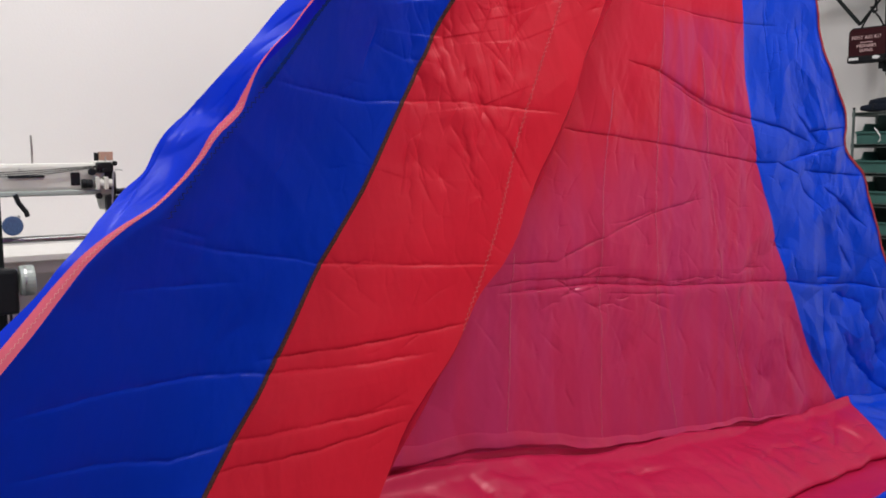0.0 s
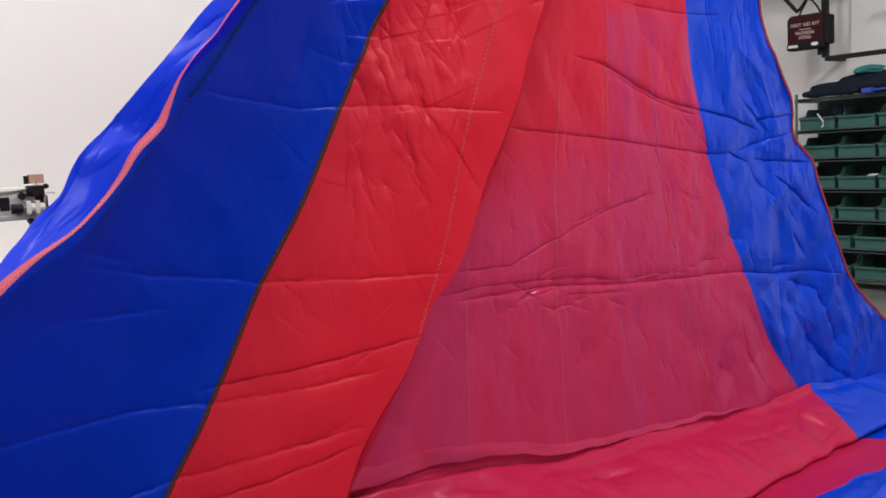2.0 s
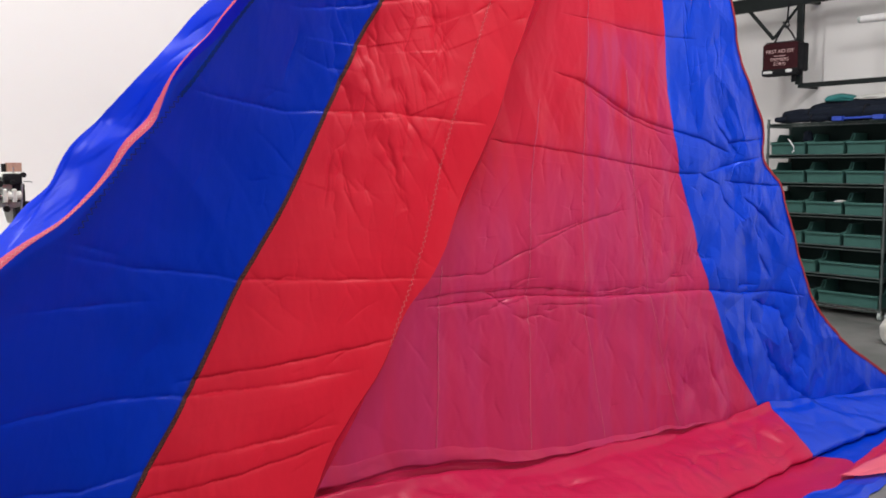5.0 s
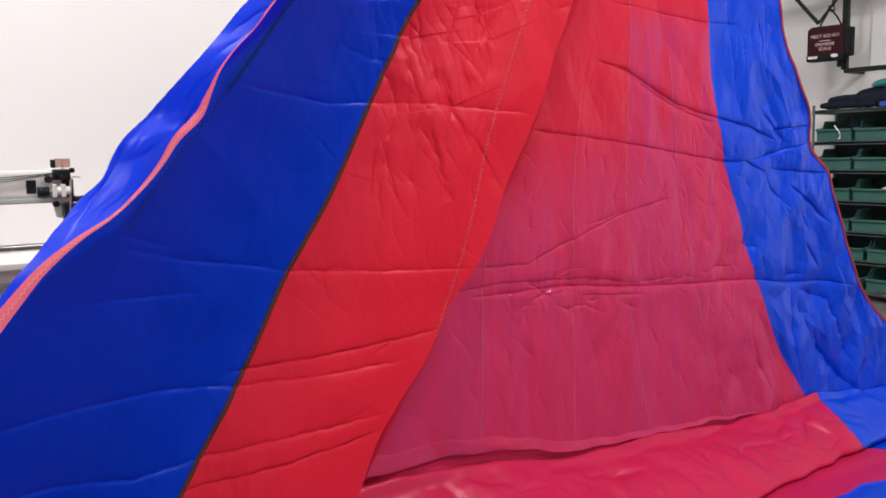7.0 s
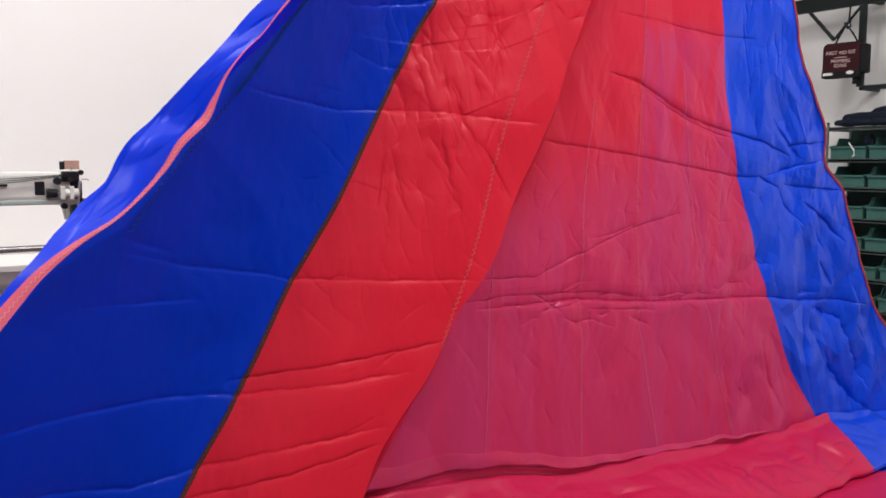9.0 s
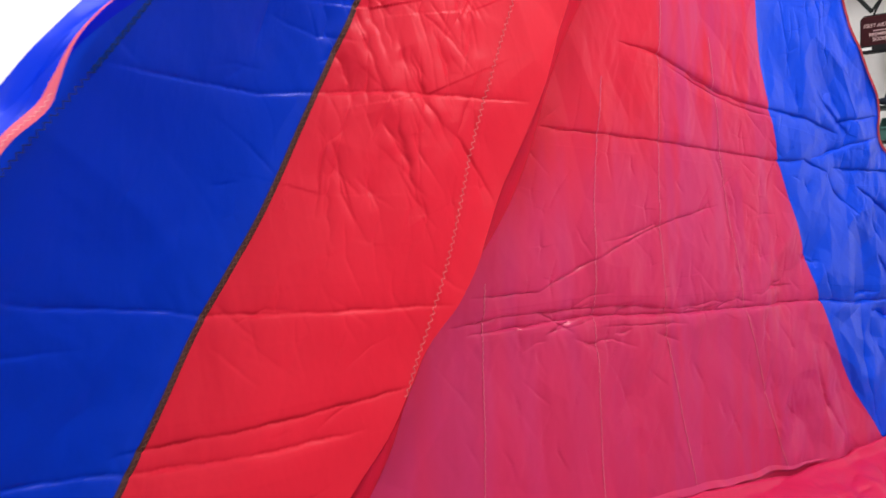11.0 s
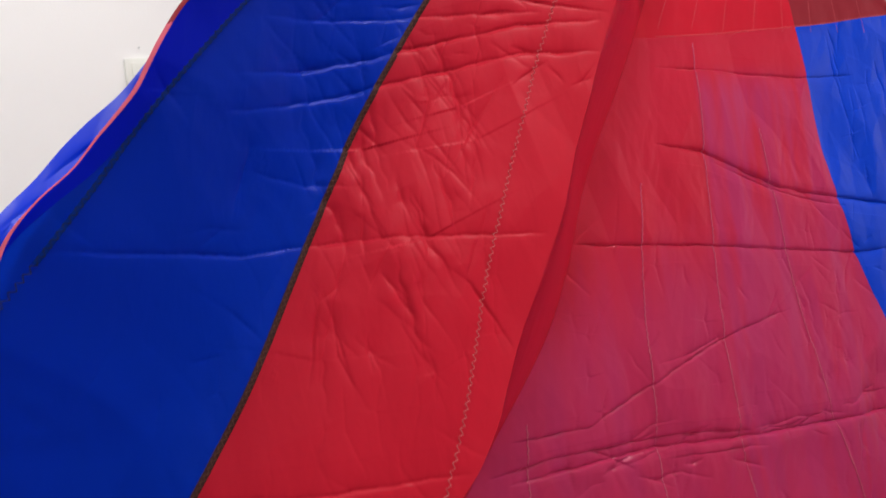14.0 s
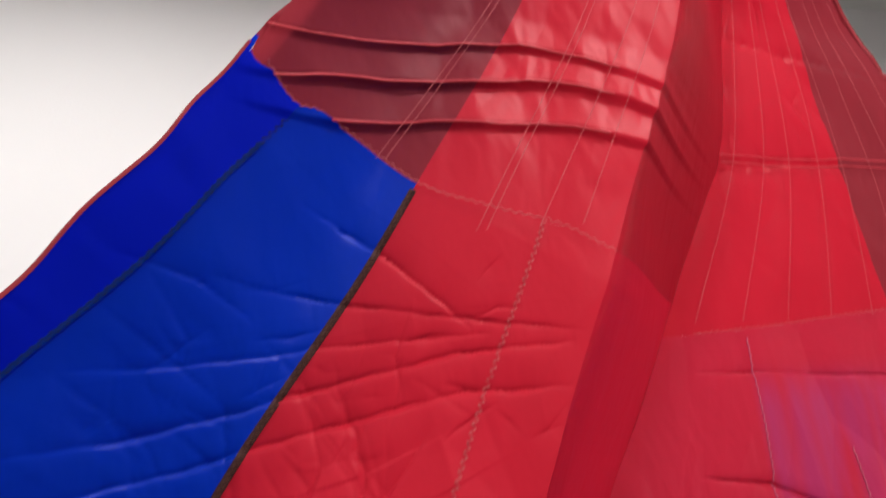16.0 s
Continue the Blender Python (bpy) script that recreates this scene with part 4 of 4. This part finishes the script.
    part("side_lever", tube([(-0.03, 0.03, 1.30), (-0.06, 0.035, 1.295), (-0.085, 0.03, 1.30)], 0.006), BLACK_PLASTIC, head)
    part("clamp_block", box(-0.04, 0.045, 1.185, 0.03, 0.10, 1.268, 0.01), BLACK_PLASTIC, head, "black clamp block")
    part("bobbin_winder", rod((0.10, 0.085, 1.40), (0.10, 0.115, 1.40), 0.02, bevel=0.004), BLACK_PLASTIC, head)
    part("needle_bar", rod((0.012, 0, 1.22), (0.012, 0, 1.12), 0.008), STEEL, head, "steel needle bar")
    part("presser_foot", box(-0.006, -0.02, 1.10, 0.03, 0.03, 1.122, 0.003), STEEL, head)
    part("card_box", box(-0.028, -0.02, 1.462, 0.042, 0.04, 1.51, 0.002), CARD, t, "small brown cardboard box")
    part("oil_cup", rod((0.055, 0.0, 1.455), (0.055, 0.0, 1.505), 0.012, bevel=0.002), BLACK_PLASTIC, t)
    part("spool_pin", rod((0.385, 0, 1.445), (0.385, 0, 1.60), 0.0055), STEEL, t, "thin dark spool pin")
    part("thread_rack", box(0.56, -0.03, 1.448, 0.61, 0.03, 1.475, 0.006), BLACK_PLASTIC, t)
    part("hand_lever", tube([(0.49, 0.09, 1.285), (0.475, 0.09, 1.24), (0.44, 0.09, 1.19), (0.435, 0.09, 1.165)], 0.013), BLACK_PLASTIC, t, "black knee lever rod")
    disc = part("pad", rod((0.51, 0.085, 1.12), (0.51, 0.105, 1.12), 0.052, sides=28, bevel=0.006), BLUE_DISC, t, "blue speckled round pad")
    part("pad_stem", rod((0.51, 0.07, 1.12), (0.47, 0.07, 1.17), 0.008), STEEL, disc)
    part("column", box(0.556, -0.05, 0.04, 0.62, 0.05, 1.28, 0.012), BLACK_STEEL, t, "black steel column")
    part("base_plate", box(0.25, -0.3, 0.0, 0.95, 0.3, 0.04, 0.006), BLACK_STEEL, t)
    part("bed", rod((0.10, 0.0, 1.035), (0.6, 0.0, 1.035), 0.018, bevel=0.004), STEEL, t, "slim steel cylinder bed")
    part("motor_box", box(0.51, 0.08, 0.66, 0.62, 0.2, 0.90, 0.02), BLACK_PLASTIC, t, "black motor box")
    motor = part("motor", rod((0.50, 0.14, 0.83), (0.425, 0.14, 0.83), 0.082, sides=26, bevel=0.016), GREY_ENAMEL, t, "grey motor housing")
    part("motor_band", rod((0.478, 0.14, 0.83), (0.47, 0.14, 0.83), 0.084, sides=26), STEEL, motor)
    part("cable", tube([(0.55, 0.15, 0.68), (0.55, 0.16, 0.4), (0.6, 0.12, 0.05)], 0.008), BLACK_PLASTIC, t)


def work_table():
    t = thing("work_table", ROOM @ pose(7.3, 0.42, 0), "long white laminate work table against the wall", "table")
    part("tabletop", box(-0.3, -0.38, 0.86, 2.6, 0.3, 0.90, 0.006), TABLE_TOP, t)
    for x in (-0.22, 2.5):
        for y in (-0.3, 0.22):
            part("leg", box(x - 0.025, y - 0.025, 0, x + 0.025, y + 0.025, 0.86, 0.004), GREY_ENAMEL, t)
    part("apron", box(-0.25, 0.2, 0.78, 2.55, 0.23, 0.858, 0.003), TABLE_TOP, t)


def wall_plate():
    t = thing("wall_box", ROOM @ pose(6.88, 0.0, 3.05), "small cream plastic box high on the white wall", "wall box")
    part("case", box(-0.085, 0.0, -0.085, 0.085, 0.05, 0.085, 0.014), CREAM, t)
    part("cover", box(-0.045, 0.05, -0.05, 0.045, 0.062, 0.05, 0.006), CREAM, t, "cream raised cover")
    part("screw", rod((-0.02, 0.0, 0.16), (-0.02, 0.02, 0.16), 0.005), STEEL, t)


# ---- racks, bins and what lies on them ----
LEVELS = (0.10, 0.39, 0.67, 0.97, 1.27, 1.55, 1.86)


def wire_rack(b0, b1):
    """A chromed wire rack along the wall between two places."""
    t = thing("wire_rack", ROOM @ pose(0.22, b0, 0), "chromed wire shelving rack on castors, full of green bins", "shelf rack", "racks by the wall")
    w = b1 - b0
    for y in (0.0, w):
        for x in (-0.19, 0.21):
            post = part("post", rod((x, y, 0.09), (x, y, 1.90), 0.0127), CHROME, t)
            part("cap", rod((x, y, 1.90), (x, y, 1.912), 0.015, bevel=0.003), BLACK_PLASTIC, post)
            castor = part("castor", rod((x, y - 0.014, 0.04), (x, y + 0.014, 0.04), 0.038, sides=18, bevel=0.005), GREY_ENAMEL, t)
            part("fork", box(x - 0.016, y - 0.02, 0.05, x + 0.016, y + 0.02, 0.092, 0.003), STEEL, castor)
    # added sheet: its dark colour gives the shade behind the bins
    part("back_panel", box(-0.205, 0.01, 0.12, -0.197, w - 0.01, 1.85, 0.001), RACK_SHADE, t, "added dark green sheet for the shade behind the bins")
    for z in LEVELS:
        bm = tube([(0.21, 0, z), (0.21, w, z)], 0.005)
        shelf = part("shelf", bm, CHROME, t, "chromed wire shelf")
        part("rail", tube([(0.21, 0, z - 0.028), (0.21, w, z - 0.028)], 0.005), CHROME, shelf)
        part("rail", tube([(-0.19, 0, z), (-0.19, w, z)], 0.005), CHROME, shelf)
        wire = part("wire", rod((0, 0, z + 0.004), (0, w, z + 0.004), 0.0024, sides=5), CHROME, shelf, matrix=pose(-0.17, 0, 0))
        for k in range(1, 16):
            twin = new("wire", wire.data)
            twin.parent, twin.matrix_local = shelf, pose(-0.17 + 0.36 * k / 15, 0, 0)
        for y in (0.0, w):
            part("rail", box(-0.19, y - 0.006, z - 0.034, 0.21, y + 0.006, z + 0.006, 0.002), CHROME, shelf)
        for y in (0.0, w):
            for x in (-0.19, 0.21):
                part("collar", rod((x, y, z - 0.035), (x, y, z + 0.012), 0.019, 0.016, 12), CHROME, shelf)
    return t


def bin_mesh(w):
    """An open-fronted storage bin w wide: base, back, sloped sides, low front with a lip."""
    bm = bmesh.new()
    h, d, f, k = 0.195, 0.38, 0.115, 0.004
    prof = [(-d, 0), (0.015, 0), (0.03, f), (-0.09, f + 0.01), (-0.13, h), (-d - 0.01, h)]
    for side in (-1, 1):
        y = side * w / 2
        vs = [bm.verts.new((x, y + side * 0.012 * z / h - side * 0.012, z)) for x, z in prof]
        ws = [bm.verts.new((x, y + side * 0.012 * z / h - side * 0.012 - side * k, z)) for x, z in prof]
        bm.faces.new(vs if side < 0 else vs[::-1])
        bm.faces.new(ws[::-1] if side < 0 else ws)
        n = len(prof)
        for i in range(n):
            bm.faces.new((vs[i], vs[(i + 1) % n], ws[(i + 1) % n], ws[i]))
    a = w / 2 - 0.01
    bm = box(-d, -a, 0, 0.015, a, k, bm=bm)
    bm = box(-d - 0.006, -a, 0, -d, a, h, bm=bm)
    fr = bmesh.new()
    bmesh.ops.create_cube(fr, size=1, matrix=Matrix.Translation((0.02, 0, f / 2)) @ Matrix.Diagonal((0.006, 2 * a, f, 1)))
    bm = joined(bm, fr)
    bmesh.ops.recalc_face_normals(bm, faces=bm.faces)
    return bm


def storage_bin(b, level, w, filled=None):
    t = thing("storage_bin", ROOM @ pose(0.385, b, LEVELS[level] + 0.007), "open-fronted dark green plastic bin on the wire rack", "storage bin", "green bins")
    body = part("body", bin_mesh(w), GREEN_BIN, t)
    part("lip", box(0.012, -w / 2 + 0.004, 0.098, 0.046, w / 2 - 0.004, 0.118, 0.005), GREEN_BIN, t, "rolled front lip")
    for s in (-1, 1):
        part("rim", tube([(-0.38, s * (w / 2 - 0.001), 0.196), (-0.13, s * (w / 2 - 0.001), 0.196), (-0.085, s * (w / 2 - 0.003), 0.126), (0.03, s * (w / 2 - 0.003), 0.116)], 0.007, 6), GREEN_BIN, t)
    return t


def wrinkled_lump(name, material, m, size, label, category, seed):
    """A soft bundle of cloth."""
    bm = bmesh.new()
    bmesh.ops.create_icosphere(bm, subdivisions=4, radius=1)
    for v in bm.verts:
        n = noise.noise(v.co * 1.7 + Vector((seed, 0, 0))) + 0.6 * (0.4 - abs(noise.noise(v.co * 4 + Vector((0, seed, 0)))))
        c = v.co * (1 + 0.22 * n)
        c.z = max(c.z, -0.55)
        v.co = Vector((c.x * size[0], c.y * size[1], (c.z + 0.55) / 1.55 * size[2]))
    ob = part(name, bm, material, smooth=True)
    ob.matrix_world = m
    return tagged(ob, label, category)


RACK0, RACK1 = 1.27, 2.476
wire_rack(RACK0, RACK1)
wire_rack(RACK1 + 0.07, RACK1 + 1.28)
for start in (RACK0, RACK1 + 0.07):
    for level in range(6):
        if level >= 2:
            for k in range(3):
                storage_bin(start + 0.205 + 0.397 * k, level, 0.375)
        else:
            storage_bin(start + 0.30, level, 0.50)
            storage_bin(start + 0.88, level, 0.60)
wrinkled_lump("cloth_scrap", WHITE_CLOTH, ROOM @ pose(0.30, 1.99, LEVELS[3] + 0.10), (0.05, 0.07, 0.04), "crumpled white cloth in a green bin", "cloth", 3.0)
wrinkled_lump("cloth_scrap", WHITE_CLOTH, ROOM @ pose(0.30, 2.30, LEVELS[3] + 0.09), (0.04, 0.05, 0.03), "pale offcuts in a green bin", "cloth", 8.0)
wrinkled_lump("cloth_scrap", NAVY_CLOTH, ROOM @ pose(0.28, 1.62, LEVELS[5] + 0.13), (0.06, 0.05, 0.11), "dark cloth sticking out of a bin", "cloth", 12.0)
strap = thing("strap", ROOM @ pose(0.437, 1.53, LEVELS[5] + 0.02), "short white strap hanging over a bin's front", "strap")
part("webbing", tube([(0, -0.035, 0.14), (0.004, 0.0, 0.10), (0.004, 0.028, 0.06), (0.003, 0.03, 0.02), (0.002, 0.01, 0.005)], 0.007, 6), LABEL_WHITE, strap)


def cloth_roll(b0, b1, a, z, r, material, label):
    t = thing("cloth_roll", ROOM @ pose(a, b0, z), label, "cloth roll", "rolls on the rack")
    bm = bmesh.new()
    n, sides = 24, 20
    rings = []
    for i in range(n + 1):
        f = i / n
        rr = r * (0.55 + 0.45 * min(1, 7 * min(f + 0.02, 1.02 - f)))
        rings.append([bm.verts.new((rr * math.cos(q) * (1 + 0.1 * noise.noise(Vector((f * 6, math.cos(q) * 2, math.sin(q) * 2)))), f * (b1 - b0),
                                    r * 0.95 + rr * math.sin(q) * (0.9 + 0.14 * noise.noise(Vector((f * 5, q, 2.0)))))) for q in [2 * math.pi * k / sides for k in range(sides)]])
    for p, q in zip(rings, rings[1:]):
        for k in range(sides):
            bm.faces.new((p[k], p[(k + 1) % sides], q[(k + 1) % sides], q[k]))
    bm.faces.new(rings[0][::-1])
    bm.faces.new(rings[-1])
    part("roll", bm, material, t, smooth=True)
    for f in (0.25, 0.7):
        y = f * (b1 - b0)
        part("tie", tube([(r * 1.06 * math.cos(q), y, r * 0.95 + r * math.sin(q)) for q in np.linspace(0, 6.28, 20)], 0.006, 6), BLACK_PLASTIC, t)


cloth_roll(1.40, 2.60, 0.36, 1.87, 0.075, NAVY_CLOTH, "long dark roll of cloth on the rack's top")
cloth_roll(1.62, 3.1, 0.20, 1.87, 0.115, NAVY_CLOTH, "thick navy roll of cloth on the rack's top")
cloth_roll(1.34, 1.9, 0.42, 1.865, 0.04, NAVY_CLOTH, "thin dark roll of cloth on the rack's top")
wrinkled_lump("folded_cloth", TEAL_CLOTH, ROOM @ pose(0.22, 1.9, 2.065), (0.11, 0.15, 0.075), "folded teal cloth on the dark rolls", "cloth", 21.0)
wrinkled_lump("folded_cloth", WHITE_CLOTH, ROOM @ pose(0.20, 2.25, 2.07), (0.10, 0.2, 0.05), "folded white cloth on the dark rolls", "cloth", 27.0)
clip = thing("clamp", ROOM @ pose(0.47, 1.98, 1.867), "blue plastic clamp bar on the rack's top", "clamp")
part("bar", rod((0, 0.03, 0.022), (0, 0.45, 0.026), 0.012, bevel=0.003), BLUE_PLASTIC, clip)
for y in (0.04, 0.43):
    part("jaw", box(-0.03, y - 0.05, 0, 0.03, y + 0.05, 0.045, 0.008), BLUE_PLASTIC, clip, "bright blue jaw")
wrinkled_lump("sack", WHITE_CLOTH, ROOM @ pose(1.35, 3.22, 0.0), (0.24, 0.26, 0.33), "full white sack on the concrete floor", "sack", 40.0)


# ---- the wall frame and the first aid bag ----
def wall_frame():
    t = thing("wall_frame", ROOM @ pose(0.02, 0, 0), "black steel storage frame fixed high on the wall", "wall frame")
    part("post", box(0.30, 1.50, 2.25, 0.345, 1.56, 3.35, 0.004), BLACK_STEEL, t)
    part("top_beam", box(0.30, 0.7, 3.03, 0.35, 4.2, 3.17, 0.005), BLACK_STEEL, t)
    part("low_beam", box(0.30, 1.56, 2.215, 0.345, 4.2, 2.26, 0.004), BLACK_STEEL, t)
    part("far_post", box(0.30, 4.14, 2.25, 0.345, 4.2, 3.35, 0.004), BLACK_STEEL, t)
    for y in (1.53, 4.17):
        part("arm", box(0.0, y - 0.025, 3.06, 0.30, y + 0.025, 3.14, 0.004), BLACK_STEEL, t)
        part("arm", box(0.0, y - 0.025, 2.218, 0.30, y + 0.025, 2.258, 0.004), BLACK_STEEL, t)
    part("brace", rod((0.32, 0.90, 3.10), (0.32, 1.235, 2.73), 0.02, sides=8), BLACK_STEEL, t)
    part("brace", rod((0.32, 1.50, 3.02), (0.32, 1.235, 2.73), 0.014, sides=8), BLACK_STEEL, t)
    part("back_board", box(0.0, 1.62, 2.27, 0.02, 4.1, 3.02, 0.003), WALL_PAINT, t, "white board behind the frame")
    tube_light = thing("plastic_tube", ROOM @ pose(0.34, 2.11, 2.262), "white plastic tube with a grey end cap", "tube")
    part("body", rod((0, 0.03, 0.545), (0, 1.2, 0.53), 0.035, bevel=0.004), LABEL_WHITE, tube_light)
    part("end_cap", rod((0, 0.0, 0.545), (0, 0.03, 0.545), 0.03, bevel=0.006), GREY_ENAMEL, tube_light)
    for y in (0.35, 1.0):
        part("stand", box(-0.02, y - 0.01, 0.0, 0.02, y + 0.01, 0.51, 0.003), LABEL_WHITE, tube_light)


def words(text, size, m, parent):
    cu = bpy.data.curves.new("print", "FONT")
    cu.body, cu.size, cu.align_x, cu.align_y, cu.extrude = text, size, "CENTER", "CENTER", 0.0008
    tmp = new("print", cu)
    dg = bpy.context.evaluated_depsgraph_get()
    me = bpy.data.meshes.new_from_object(tmp.evaluated_get(dg))
    bpy.data.objects.remove(tmp)
    me.materials.clear()
    me.materials.append(PRINT)
    ob = new("print", me)
    ob.parent = parent
    ob.matrix_local = m
    return tagged(ob, "pale printed words")


def first_aid_bag():
    # the bag's front looks out along +x of the room, turned a little
    m = ROOM @ pose(0.47, 1.39, 2.345, 0, 0, 6)
    t = thing("first_aid_bag", m, "dark red first aid bag hanging from the black frame", "first aid bag")
    w, h, d = 0.37, 0.33, 0.12
    part("body", box(-d, -w / 2, 0, 0, w / 2, h, 0.045), BAG_RED, t, "dark red cloth front")
    part("base_band", box(-d - 0.003, -w / 2 - 0.003, -0.004, 0.004, w / 2 + 0.003, 0.07, 0.02), BAG_BLACK, t, "black lower band")
    part("side_pocket", box(-d - 0.01, w / 2 - 0.012, 0.03, -0.01, w / 2 + 0.055, h - 0.02, 0.022), BAG_BLACK, t, "black side pocket")
    part("zip", tube([(-0.035, -w / 2 - 0.002, 0.03), (-0.035, -w / 2 - 0.002, h - 0.03), (-0.035, -w / 2 + 0.03, h + 0.002), (-0.035, w / 2 - 0.03, h + 0.002), (-0.035, w / 2 + 0.002, h - 0.03)], 0.005, 6), BAG_BLACK, t)
    part("handle", tube([(-0.06, -0.09, h - 0.01), (-0.06, -0.06, h + 0.05), (-0.06, 0.0, h + 0.15), (-0.06, 0.04, h + 0.22), (-0.06, 0.05, h + 0.38)], 0.009, 6), BAG_BLACK, t, "black hanging strap")
    part("handle", tube([(-0.06, 0.14, h - 0.01), (-0.06, 0.09, h + 0.08), (-0.06, 0.03, h + 0.16)], 0.009, 6), BAG_BLACK, t, "black hanging strap")
    part("hook", tube([(-0.06, 0.0, h + 0.20), (-0.06, 0.03, h + 0.14), (-0.06, 0.06, h + 0.16), (-0.06, 0.05, h + 0.2)], 0.012, 6), BLACK_PLASTIC, t)
    part("strap_end", box(-0.06, 0.10, -0.07, -0.05, 0.15, 0.01, 0.003), BAG_BLACK, t)
    face = Matrix(((0, 0, 1, 0.002), (1, 0, 0, 0), (0, 1, 0, 0), (0, 0, 0, 1)))
    words("FIRST AID KIT", 0.047, face @ pose(0, 0.235, 0), t)
    words("PREMIERS", 0.045, face @ pose(0.0, 0.155, 0), t)
    words("SOINS", 0.045, face @ pose(0.0, 0.112, 0), t)
    part("print_bar", box(0.0, -0.06, 0.188, 0.002, 0.06, 0.194), PRINT, t)
    part("tag", box(0.004, -0.165, 0.022, 0.008, -0.07, 0.047, 0.002), LABEL_WHITE, t, "white label")
    tag = rod((0.003, 0.10, 0.04), (0.008, 0.10, 0.04), 0.024, sides=20)
    bmesh.ops.scale(tag, vec=(1, 1.5, 0.7), space=Matrix.Translation((0, -0.10, -0.04)), verts=tag.verts)
    part("tag", tag, LABEL_WHITE, t, "white oval label")


sewing_machine()
work_table()
wall_plate()
wall_frame()
first_aid_bag()
